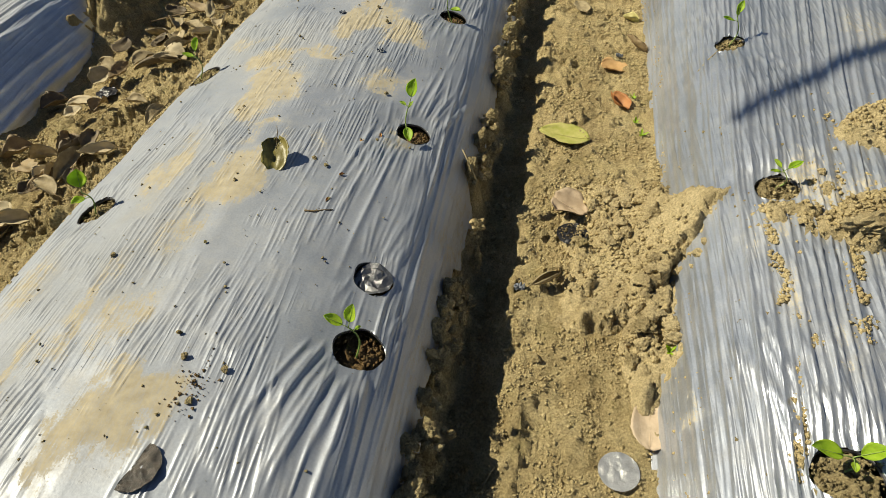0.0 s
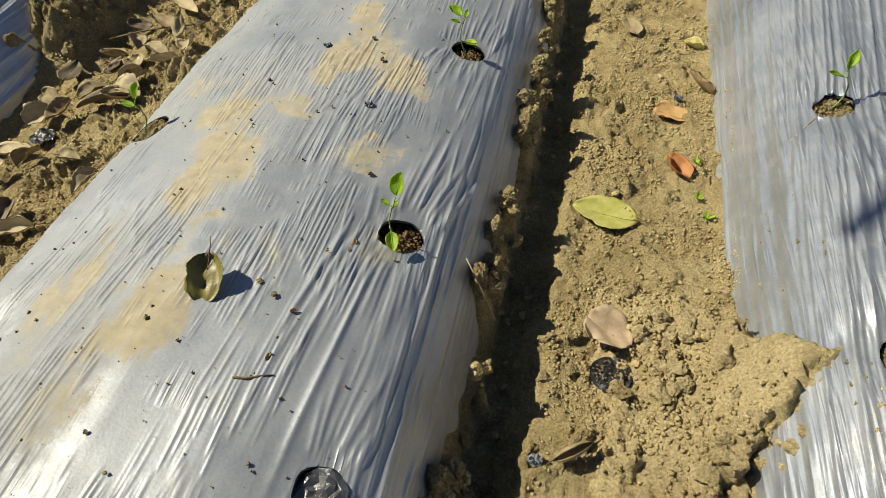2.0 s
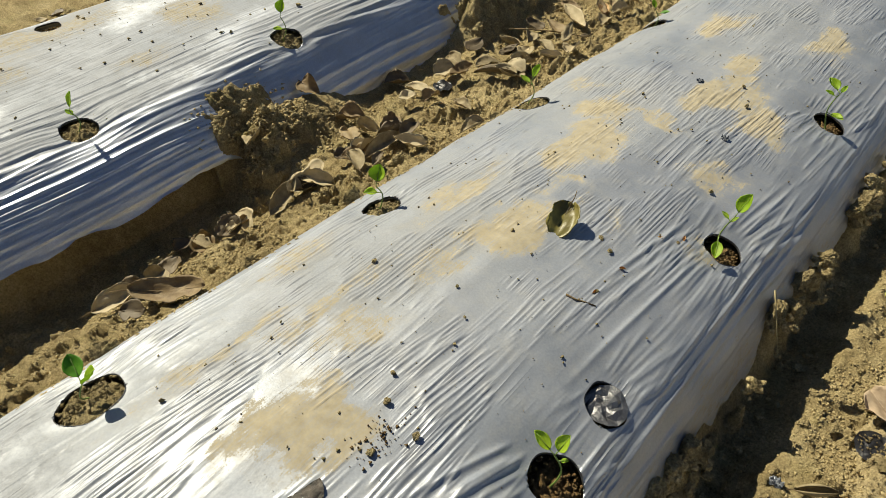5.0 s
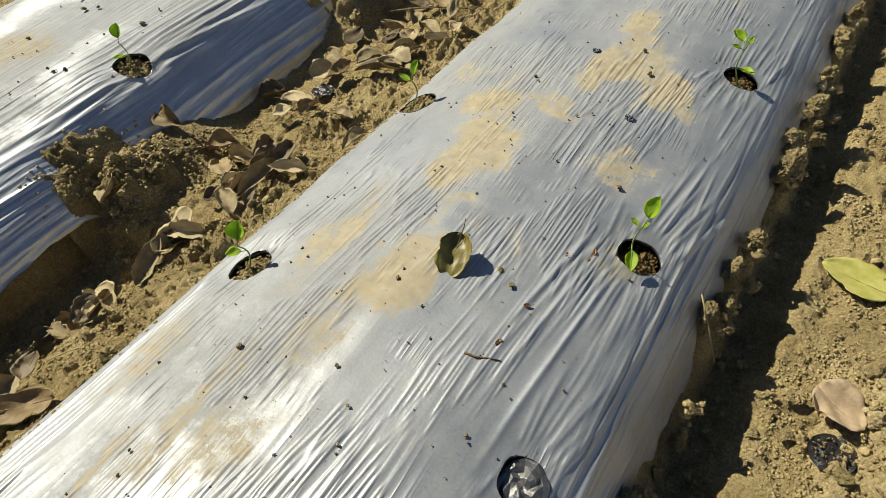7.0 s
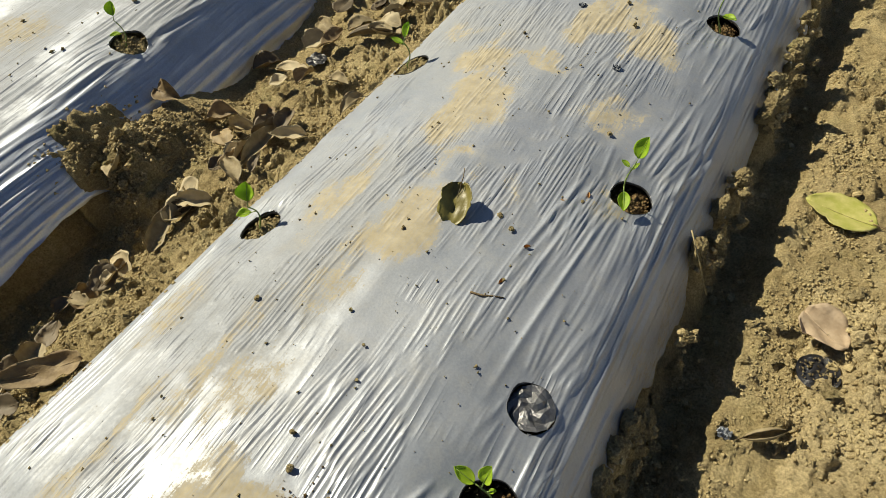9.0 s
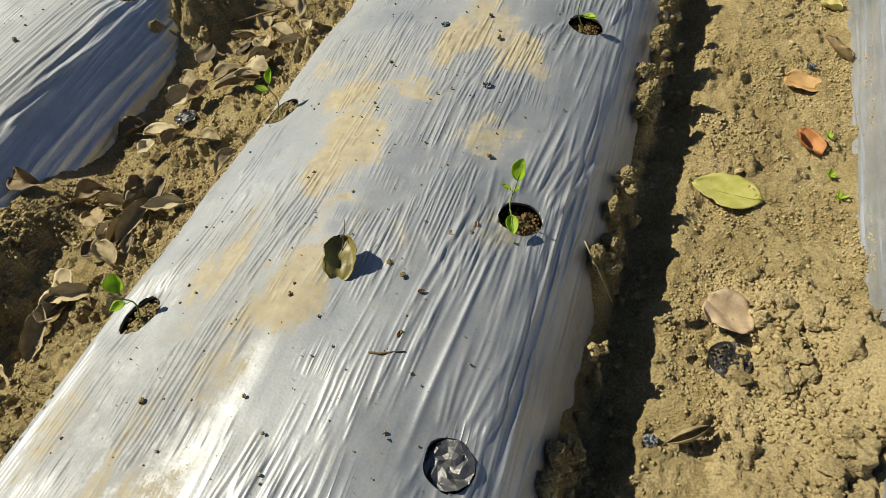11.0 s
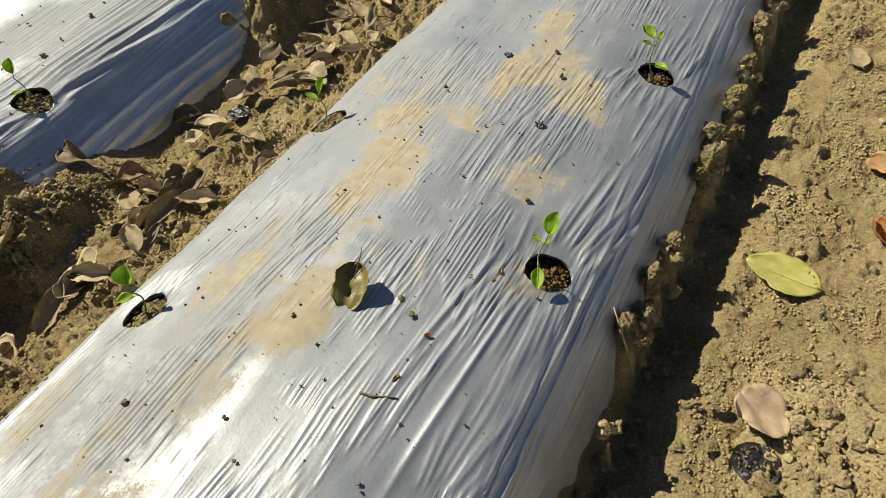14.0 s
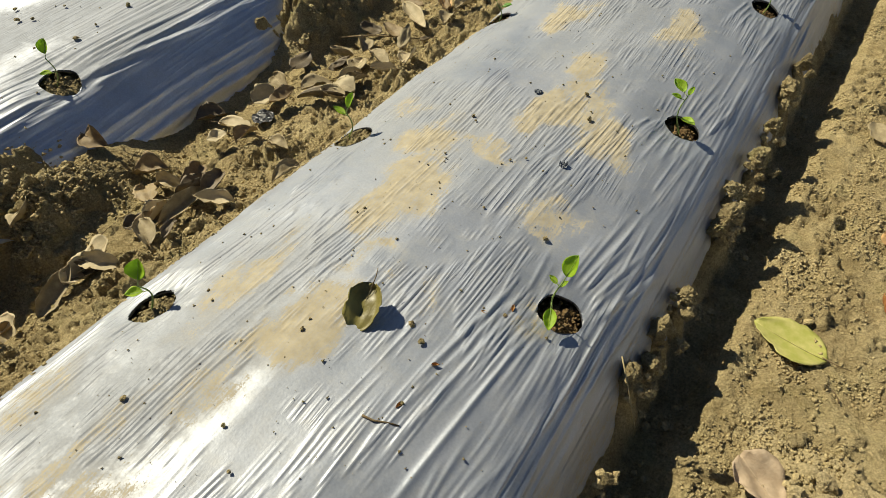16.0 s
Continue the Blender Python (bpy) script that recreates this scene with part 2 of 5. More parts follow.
# ---- mesh helpers ----
def mesh_of(name, verts, faces, mat, smooth=True):
    me = bpy.data.meshes.new(name)
    me.from_pydata([tuple(v) for v in verts], [], [tuple(f) for f in faces])
    me.materials.append(mat)
    if smooth:
        me.polygons.foreach_set("use_smooth", [True] * len(me.polygons))
    me.update()
    return me


def part(name, me, parent, label=""):
    ob = new(name, me)
    ob.parent = parent
    return tagged(ob, label)


SLANT = 0.047          # the beds run a little to the right of y


def across(x, y):
    return x - SLANT * y


def profile(points):
    px, pz = np.array([p[0] for p in points], float), np.array([p[1] for p in points], float)

    def f(s):
        a = np.interp(s - 0.012, px, pz)
        b = np.interp(s, px, pz)
        c = np.interp(s + 0.012, px, pz)
        return (a + 2 * b + c) / 4

    return f


MAIN = profile([(-1.07, 0.04), (-1.04, 0.095), (-1.012, 0.152), (-0.97, 0.185), (-0.9, 0.213), (-0.75, 0.245), (-0.6, 0.256), (-0.45, 0.246), (-0.33, 0.226),
                (-0.26, 0.203), (-0.225, 0.175), (-0.195, 0.125), (-0.175, 0.07), (-0.165, 0.02), (-0.16, -0.02)])
LEFT = profile([(-2.47, 0.06), (-2.41, 0.16), (-2.33, 0.195), (-2.1, 0.215), (-1.8, 0.215), (-1.7, 0.206), (-1.64, 0.19), (-1.59, 0.153), (-1.55, 0.113),
                (-1.515, 0.062), (-1.49, 0.0), (-1.475, -0.03)])
RIGHT = profile([(0.225, -0.03), (0.262, 0.03), (0.285, 0.09), (0.33, 0.165), (0.385, 0.21), (0.45, 0.228), (0.7, 0.25), (1.0, 0.235), (1.15, 0.2), (1.22, 0.1), (1.25, -0.02)])

# planting holes: x, y, radius
MAIN_HOLES = [(-0.249, 0.594, 0.041), (-0.26, 1.205, 0.037), (-0.243, 1.819, 0.038), (-0.212, 2.455, 0.037), (-0.257, 0.749, 0.036),
              (-0.88, 0.232, 0.052), (-0.866, 0.873, 0.04), (-0.88, 1.458, 0.043), (-0.872, 2.14, 0.038)]
LEFT_HOLES = [(-1.62, 1.248, 0.044), (-1.657, 0.613, 0.046), (-2.26, 0.834, 0.04), (-1.585, 1.86, 0.04)]
RIGHT_HOLES = [(0.512, 1.652, 0.036), (0.509, 1.072, 0.041), (0.474, 0.458, 0.045), (1.1, 1.3, 0.04), (1.08, 0.7, 0.04)]
# clods on the main bed's shoulder: x, y, size, height
SHOULDER = [(-0.074, 1.9, 0.026, 0.094), (-0.072, 2.03, 0.021, 0.094), (-0.09, 1.76, 0.031, 0.094), (-0.082, 1.68, 0.033, 0.084), (-0.097, 1.43, 0.022, 0.094),
            (-0.11, 1.34, 0.027, 0.094), (-0.104, 1.27, 0.023, 0.074), (-0.122, 1.21, 0.027, 0.094), (-0.092, 1.03, 0.012, 0.094), (-0.13, 0.84, 0.026, 0.084),
            (-0.14, 0.79, 0.031, 0.084), (-0.142, 0.73, 0.028, 0.079), (-0.132, 0.67, 0.032, 0.074), (-0.142, 0.585, 0.017, 0.094), (-0.127, 0.52, 0.028, 0.084),
            (-0.16, 0.49, 0.025, 0.094), (-0.138, 0.45, 0.024, 0.084), (-0.142, 0.405, 0.032, 0.084), (-0.112, 0.4, 0.023, 0.064), (-0.112, 0.86, 0.026, 0.054),
            (-0.072, 2.2, 0.03, 0.094), (-0.062, 2.35, 0.025, 0.094)]


def fade_y(y):
    return -0.04 * np.clip(y - 0.8, -0.4, 1.2)


def dimple(x, y, holes, depth=0.008, wide=0.06):
    d = 0.0
    for hx, hy, r in holes:
        q = np.hypot(x - hx, y - hy)
        d = d - depth * np.exp(-(np.clip(q - r, 0, None) / wide) ** 2 * 2)
    return d


def film_base(which, x, y):
    s = across(x, y)
    if which == "main":
        s = s + 0.012 * perlin(y * 3.1, y * 0 + 4.2, 3) * step(-0.4, -0.2, s)
        return MAIN(s) + fade_y(y) + dimple(x, y, MAIN_HOLES) + 0.006 * perlin(x * 4, y * 2.6, 8)
    if which == "left":
        s = s + 0.01 * perlin(y * 2.3, y * 0 + 1.2, 13) * step(-1.75, -1.5, s) - (0.03 * step(0.98, 0.85, y) - 0.018 * step(1.05, 1.25, y)) * step(-1.72, -1.52, s)
        return LEFT(s) + dimple(x, y, LEFT_HOLES) + 0.008 * perlin(x * 4, y * 2.2, 9)
    s = s - np.interp(y, [0.5, 0.75, 1.0, 1.3, 1.7, 2.2], [-0.004, 0.001, 0.011, 0.027, 0.027, 0.017]) * step(0.45, 0.3, s)
    return RIGHT(s) + dimple(x, y, RIGHT_HOLES) + 0.006 * perlin(x * 4, y * 2.2, 10)


def soil_height(x, y, detail=True):
    s = across(x, y)
    floor = np.interp(s, [-60, -3.3, -2.75, -2.5, -2.44, -1.5, -1.46, -1.36, -1.25, -1.14, -1.07, -1.02, -0.985, -0.2, -0.165, -0.14, -0.1, -0.045, 0.2, 0.25, 0.29, 0.33, 1.2, 1.35, 1.8, 60],
                      [0, 0, -0.04, -0.02, 0.05, 0.03, 0.02, 0.025, 0.04, 0.07, 0.105, 0.124, 0.14, 0.03, -0.02, -0.05, -0.05, -0.004, 0.0, 0.004, 0.015, 0.03, 0.06, 0, 0, 0])
    floor = floor + fade_y(y) * step(-1.2, -1.02, s) * step(-0.5, -0.9, s)
    under = np.full(np.shape(s), -1.0)
    for which, lo, hi in (("left", -2.44, -1.56), ("main", -0.98, -0.2), ("right", 0.335, 1.2)):
        inside = (s > lo) & (s < hi)
        under[inside] = film_base(which, x[inside], y[inside]) - 0.06
    bed = under > -0.9
    z = np.where(bed, np.minimum(under, 0.19), floor)
    # the furrow sinks beside the left bed, and is filled up next to the heap
    z = z - 0.085 * step(1.0, 0.82, y) * step(-1.555, -1.5, s) * step(-1.2, -1.36, s)
    z = z - 0.018 * step(1.25, 1.4, y) * step(1.85, 1.7, y) * step(-1.57, -1.53, s) * step(-1.36, -1.46, s)
    z = z + 0.05 * np.exp(-((y - 1.16) / 0.1) ** 2) * step(-1.57, -1.53, s) * step(-1.36, -1.46, s)
    # heaps
    heap = 0.055 * bump_at(x, y, -1.43, 1.0, 0.1, 0.12) + 0.1 * bump_at(x, y, -1.4, 1.95, 0.07, 0.13)
    heap = heap + 0.09 * bump_at(x, y, -1.42, 2.25, 0.11, 0.2) + 0.08 * bump_at(x, y, -1.42, 2.75, 0.2, 0.35)
    pile = 0.03 * bump_at(x, y, 0.3, 1.13, 0.12, 0.16) + 0.03 * bump_at(x, y, 0.28, 0.9, 0.06, 0.15)
    bank = np.zeros(np.shape(s))
    for bx, by, size, bz in SHOULDER:
        close = (np.abs(x - bx) < 2 * size) & (np.abs(y - by) < 2 * size)
        lump = (bz - 0.012) * np.exp(-(((x[close] - bx) ** 2 + (y[close] - by) ** 2) / (size * 0.95) ** 2) ** 1.5)
        bank[close] = np.maximum(bank[close], lump)
    z = z + np.where(s < -1.1, heap, 0) + np.where((s > 0) & (s < 0.3), pile, 0) + np.where((s > -0.3) & (s < 0.1), bank, 0)
    if detail:
        rough = (1.0 - 0.7 * bed * (heap < 0.03)) * (1 - 0.6 * bump_at(s, s * 0, -0.975, 0, 0.025, 1)) * (1 - 0.7 * bump_at(s, s * 0, -1.485, 0, 0.025, 1)) * (1 - 0.75 * bump_at(s, s * 0, 0.3, 0, 0.04, 1))
        z = z + rough * (0.013 * fbm(x * 7, y * 7, 3, 21) + 0.0062 * fbm(x * 24, y * 24, 4, 31, 0.72))
        patch = 0.15 + 0.7 * step(-0.1, 0.35, fbm(x * 5, y * 5, 2, 41)) + 0.1 * step(0.01, 0.05, pile) + 0.8 * (s < -0.95) * (s > -1.2)
        patch = patch + 0.7 * step(0.02, 0.08, heap) + 0.5 * step(0.02, 0.05, bank)
        wx, wy = x + 0.006 * perlin(x * 40, y * 40, 36), y + 0.006 * perlin(x * 40, y * 40, 37)
        z = z + rough * patch * (0.016 * chunks(wx, wy, 0.034, 51, 0.35) + 0.009 * chunks(wx, wy, 0.015, 61, 0.5))
    return z


def spaced(lo, hi, fine, far):
    """Grid lines: fine between lo and hi, then ever wider out to far."""
    mid = list(np.arange(lo, hi, fine))
    out, d = [], fine
    e = hi
    while e < far:
        out.append(e)
        d *= 1.35
        e += d
    out.append(far)
    low, d, e = [], fine, lo
    while e > -far:
        d *= 1.35
        e -= d
        low.append(max(e, -far))
    return np.array(low[::-1] + mid + out)


def grid_faces(nx, ny, keep=None):
    j, i = np.meshgrid(np.arange(ny - 1), np.arange(nx - 1), indexing="ij")
    a = (j * nx + i).ravel()
    f = np.stack([a, a + 1, a + nx + 1, a + nx], 1)
    return f if keep is None else f[keep]


def grid_mesh(name, verts, faces, mat):
    me = bpy.data.meshes.new(name)
    me.vertices.add(len(verts))
    me.vertices.foreach_set("co", verts.astype(np.float32).ravel())
    me.loops.add(faces.size)
    me.loops.foreach_set("vertex_index", faces.astype(np.int32).ravel())
    me.polygons.add(len(faces))
    me.polygons.foreach_set("loop_start", np.arange(0, faces.size, 4, dtype=np.int32))
    me.polygons.foreach_set("loop_total", np.full(len(faces), 4, np.int32))
    me.polygons.foreach_set("use_smooth", np.ones(len(faces), bool))
    me.materials.append(mat)
    me.update(calc_edges=True)
    me.validate()
    return me


# ---- ground ----
xs = np.unique(np.round(np.concatenate([spaced(-1.8, 0.6, 0.03, 80), np.arange(-2.95, -2.4, 0.012), np.arange(-1.85, -0.86, 0.0055), np.arange(-0.24, 0.42, 0.0055)]), 4))
ys = np.unique(np.round(spaced(0.0, 3.35, 0.006, 80), 4))
GX, GY = np.meshgrid(xs, ys)
GZ = soil_height(GX, GY)
ground = new("ground", grid_mesh("ground", np.stack([GX.ravel(), GY.ravel(), GZ.ravel()], 1), grid_faces(len(xs), len(ys)), SOIL))
tagged(ground, "bare dry tan soil, crumbly furrows between the planting beds", "soil", kind="structure")


# ---- mulch film ----
def ridge(x0, y0, length, tilt, wide, tall, bow=0.0):
    """A straight crease from a place along the bed; length is minus for one that runs back."""
    return (x0, y0, x0 + (SLANT + tilt * (1 if length > 0 else -1)) * length, y0 + length, wide, tall, bow)


def pulled(rnd, holes, pulls):
    """Tension creases that run from a hole: hole, way, offsets across, tilts, count, reach, height."""
    out = []
    for h, way, off_a, off_b, tilt_a, tilt_b, count, reach, tall in pulls:
        hx, hy, r = holes[h]
        for k in range(count):
            f = (k + rnd.uniform(0.15, 0.85)) / count
            off, tilt = off_a + (off_b - off_a) * f, tilt_a + (tilt_b - tilt_a) * f + rnd.uniform(-0.02, 0.02)
            rim = math.sqrt(max(r * r - off * off, 0))
            length = way * reach * rnd.uniform(0.45, 1.1)
            size = rnd.uniform(0.4, 1.15)
            broad = 1.0 + 0.3 * (reach > 0.23)
            out.append(ridge(hx + off, hy + way * (rim + rnd.uniform(-0.006, 0.03)), length, tilt, (0.0026 + 0.0018 * size) * broad, 0.68 * broad * tall * size, rnd.uniform(-0.002, 0.002)))
    return out


def patches(rnd, n, s_lo, s_hi, y_lo, y_hi, tall, long=1.0):
    """Patches of short parallel creases."""
    out = []
    for _ in range(n):
        s, y, gap = rnd.uniform(s_lo, s_hi), rnd.uniform(y_lo, y_hi), rnd.uniform(0.0052, 0.0092)
        tilt, mean = rnd.uniform(-0.07, 0.05), long * rnd.uniform(0.03, 0.11)
        for k in range(rnd.randint(4, 12)):
            length = mean * rnd.uniform(0.5, 1.2)
            at = y + rnd.uniform(-0.02, 0.02) * long
            out.append(ridge(s + SLANT * at + gap * (k + rnd.uniform(-0.2, 0.2)), at, length, tilt, rnd.uniform(0.0018, 0.0026), tall * rnd.uniform(0.3, 1.1)))
    return out


def creased(X, Y, ridges):
    Z = np.zeros(X.shape)
    rows = Y[:, 0]
    for x0, y0, x1, y1, wide, tall, bow in ridges:
        j0, j1 = np.searchsorted(rows, min(y0, y1) - 0.01), np.searchsorted(rows, max(y0, y1) + 0.01)
        if j1 - j0 < 2:
            continue
        a, c = X[j0:j1], Y[j0:j1]
        i0, i1 = np.searchsorted(a[0], min(x0, x1) - 0.05), np.searchsorted(a[-1], max(x0, x1) + 0.05)
        i0, i1 = min(i0, i1), max(i0, i1)
        i0 = max(0, i0 - 20)
        a, c = a[:, i0:i1 + 20], c[:, i0:i1 + 20]
        long = math.hypot(x1 - x0, y1 - y0)
        ux, uy = (x1 - x0) / long, (y1 - y0) / long
        q = ((a - x0) * ux + (c - y0) * uy) / long
        d = -(a - x0) * uy + (c - y0) * ux + bow * 4 * q * (1 - q)
        w = wide * (0.8 + 0.5 * np.clip(q, 0, 1))
        Z[j0:j1, i0:i1 + 20] += tall * step(0, 0.16, q) * step(1.0, 0.45, q) * np.exp(-np.abs(d / w) ** 1.6)
    return Z


def mud_mask(x, y, spots):
    m = np.zeros(np.shape(x))
    wx, wy = x + 0.03 * fbm(x * 13, y * 9, 3, 71), y + 0.05 * fbm(x * 13, y * 9, 3, 75)
    for cx, cy, rx, ry, a in spots:
        d = np.hypot((wx - cx - SLANT * (wy - cy)) / rx, (wy - cy) / ry)
        m = np.maximum(m, a * np.clip(1.35 - 0.8 * d, 0, 1))
    return m


def film_sheet(which, s_lo, s_hi, y_lo, y_hi, dx, dy, holes, spots, ridges, mat):
    ss, yy = np.arange(s_lo, s_hi + dx / 2, dx), np.arange(y_lo, y_hi, dy)
    S, Y = np.meshgrid(ss, yy)
    # the free edge wanders: the sheet ends there
    end = {"main": -0.172 + 0.016 * fbm(yy * 7, yy * 0 + 2.2, 3, 261), "left": -1.482 - 0.006 * step(0.86, 1.0, yy) + 0.006 * fbm(yy * 6, yy * 0 + 2.2, 3, 263), "right": yy * 0 + 9}[which][:, None]
    past = S > end
    S = np.minimum(S, end)
    X, Y0 = S + SLANT * Y, Y.copy()
    inside = np.zeros(S.shape, int)
    for k, (hx, hy, r) in enumerate(holes):
        inside[np.hypot(X - hx, (Y - hy)) < r] = k + 1
    gone = inside > 0
    quad = gone[:-1, :-1] & gone[1:, :-1] & gone[:-1, 1:] & gone[1:, 1:]
    quad |= past[:-1, :-1] & past[1:, :-1] & past[:-1, 1:] & past[1:, 1:]
    # the inner corners that are left slide out to the rim
    for k, (hx, hy, r) in enumerate(holes):
        m = inside == k + 1
        a = np.arctan2(Y[m] - hy, X[m] - hx)
        rr = r * (1 + 0.05 * np.sin(2 * a + k) + 0.03 * np.sin(5 * a + 2 * k))
        X[m], Y[m] = hx + rr * np.cos(a), hy + rr * np.sin(a)
    Z = film_base(which, X, Y)
    slope = (film_base(which, X + 0.004, Y) - film_base(which, X - 0.004, Y)) / 0.008
    section = {"main": MAIN, "left": LEFT, "right": RIGHT}[which](ss)
    arc = np.broadcast_to(s_lo + np.concatenate([[0], np.cumsum(np.hypot(np.diff(ss), np.diff(section)))]), S.shape)
    rise = creased(S + SLANT * Y0, Y0, ridges)
    if which == "left":
        bent = arc - 0.02 * Y
        fold = 1 - np.abs(perlin(bent * 30, Y * 0.18, 231)) * 2.6
        crisp = 1 - np.abs(perlin(bent * 55, Y * 0.3, 233)) * 2.4
        some = step(-1.95, -1.7, across(X, Y))
        thin = 1 - np.abs(perlin(bent * 95, Y * 0.7, 235)) * 2.4
        rise = rise + some * (0.0042 * np.clip(fold, 0, 1) ** 2 + 0.0026 * np.clip(crisp, 0, 1) ** 1.6 * step(-0.3, 0.2, perlin(bent * 7, Y * 0.6, 238))) + 0.0012 * np.clip(thin, 0, 1) * step(-1.62, -1.7, across(X, Y)) * step(-0.25, 0.2, perlin(bent * 5, Y * 2, 236))
    if which == "right":
        sr = arc - 0.24 * (Y - 1) * (arc - 0.3)
        fold = 1 - np.abs(perlin(sr * 30, Y * 0.12, 331)) * 2.2
        crisp = 1 - np.abs(perlin(sr * 62, Y * 0.16, 332)) * 2.2
        thin = 1 - np.abs(perlin(sr * 120, Y * 0.3, 333)) * 2.2
        some = 0.75 + 0.55 * step(-0.2, 0.35, perlin(sr * 9, Y * 1.3, 337))
        rise = rise + some * (0.0052 * np.clip(fold, 0, 1) ** 2.4 + 0.0048 * np.clip(crisp, 0, 1) ** 2 + 0.002 * np.clip(thin, 0, 1) ** 1.4) * (0.7 + 0.3 * step(0.28, 0.32, across(X, Y)))
    if which == "main":
        fold = 1 - np.abs(perlin((arc + 0.03 * Y) * 46, Y * 0.3, 131)) * 2.8
        rise = rise + 0.002 * np.clip(fold, 0, 1) ** 1.4 * step(-0.3, -0.22, across(X, Y))
        rise = rise + 0.0015 * fbm(X * 11, Y * 5, 2, 140)
        bent = arc + 0.02 * perlin(X * 3, Y * 2, 141)
        short = np.clip(1 - np.abs(perlin(bent * 100, Y * 5.5, 142)) * 2.6, 0, 1) ** 1.2
        where = step(0.12, 0.3, fbm(X * 6.5, Y * 4, 3, 143))
        long = np.clip(1 - np.abs(perlin((arc - 0.02 * Y) * 62, Y * 0.9, 144)) * 3.0, 0, 1) ** 1.3
        left = step(-0.62, -0.76, across(X, Y)) * step(1.25, 0.8, Y) * step(-0.25, 0.15, perlin(arc * 9, Y * 1.1, 145))
        rise = rise + 0.0024 * short * where * step(-0.3, -0.38, across(X, Y)) + 0.0022 * long * left
    norm = np.sqrt(1 + slope ** 2)
    X, Z = X - rise * slope / norm, Z + rise / norm
    verts = np.stack([X.ravel(), Y.ravel(), Z.ravel()], 1)
    faces = grid_faces(len(ss), len(yy), ~quad.ravel())
    used = np.zeros(len(verts), bool)
    used[faces.ravel()] = True
    index = np.cumsum(used) - 1
    me = grid_mesh("plastic_mulch_film", verts[used], index[faces], mat)
    mud = mud_mask(X, Y, spots)
    if which == "main":
        mud = np.maximum(mud, 0.4 * step(-0.215, -0.178, across(X, Y) + 0.02 * perlin(X * 6, Y * 5, 77)))
    mud = mud.ravel()[used]
    if len(me.vertices) == len(mud):
        me.attributes.new("mud", "FLOAT", "POINT").data.foreach_set("value", mud.astype(np.float32))
    side = across(X, Y)
    thick = {"main": 0.16 + 0.84 * step(-0.36, -0.74, side), "left": 1.5 * step(-1.59, -1.69, side), "right": 0.25 + 0 * side}[which] * np.clip(0.72 + 0.7 * fbm(X * 3.5, Y * 2.2, 3, 271), 0, 1)
    thick = thick.ravel()[used]
    if len(me.vertices) == len(thick):
        me.attributes.new("dust", "FLOAT", "POINT").data.foreach_set("value", thick.astype(np.float32))
    ob = new("plastic_mulch_film", me)
    # the cut rim of each hole curls in and down
    for k, (hx, hy, r) in enumerate(holes):
        a = np.linspace(0, 2 * np.pi, 73)[:-1]
        rows = []
        for f, drop in ((1.012, 0.0), (1.0, 0.0004), (0.988, -0.0006), (0.98, -0.002), (0.982, -0.005)):
            q = r * f * (1 + 0.05 * np.sin(2 * a + k) + 0.03 * np.sin(5 * a + 2 * k)) * (1 + 0.012 * (f < 0.97) * perlin(a * 4, a * 0 + k, 500))
            px, py = hx + q * np.cos(a), hy + q * np.sin(a)
            rows.append(np.stack([px, py, film_base(which, px, py) + drop + 0.0004], 1))
        faces = [(j * 72 + i, j * 72 + (i + 1) % 72, (j + 1) * 72 + (i + 1) % 72, (j + 1) * 72 + i) for j in range(4) for i in range(72)]
        part("hole_rim", mesh_of("hole_rim", np.concatenate(rows), faces, RIM), ob, "cut and curled rim of the planting hole")
    return ob


MAIN_MUD = [(-0.685, 1.47, 0.055, 0.075, 0.95), (-0.63, 1.31, 0.06, 0.1, 1.05), (-0.66, 1.21, 0.04, 0.06, 0.75), (-0.59, 0.94, 0.055, 0.08, 1.05),
            (-0.575, 1.02, 0.05, 0.05, 0.75), (-0.545, 0.45, 0.06, 0.045, 1.05), (-0.575, 0.385, 0.06, 0.05, 0.95), (-0.61, 0.33, 0.04, 0.05, 0.7), (-0.5, 1.69, 0.055, 0.08, 1.05),
            (-0.36, 1.65, 0.05, 0.07, 0.85), (-0.42, 1.72, 0.05, 0.07, 0.7), (-0.355, 1.37, 0.055, 0.06, 0.66), (-0.745, 1.0, 0.035, 0.12, 0.66), (-0.58, 1.138, 0.05, 0.03, 0.62),
            (-0.637, 0.79, 0.045, 0.08, 0.5), (-0.88, 0.67, 0.05, 0.07, 0.5), (-0.55, 1.49, 0.08, 0.025, 0.6), (-0.8, 1.6, 0.045, 0.05, 0.52),
            (-0.66, 2.13, 0.06, 0.08, 0.85), (-0.36, 2.19, 0.05, 0.1, 0.85), (-0.5, 1.9, 0.04, 0.06, 0.85), (-0.47, 1.8, 0.04, 0.05, 0.8), (-0.72, 0.59, 0.02, 0.16, 0.55),
            (-0.77, 0.42, 0.02, 0.16, 0.55), (-0.64, 0.57, 0.05, 0.09, 0.52), (-0.13, 1.05, 0.02, 0.5, 0.45), (-0.165, 0.6, 0.02, 0.25, 0.45), (-0.3, 1.18, 0.03, 0.05, 0.52), (-0.44, 1.1, 0.03, 0.03, 0.5)]
LEFT_MUD = [(-1.95, 1.15, 0.12, 0.1, 0.6), (-2.2, 0.8, 0.1, 0.3, 0.55), (-1.8, 0.9, 0.05, 0.1, 0.5), (-2.05, 0.5, 0.1, 0.2, 0.5)]
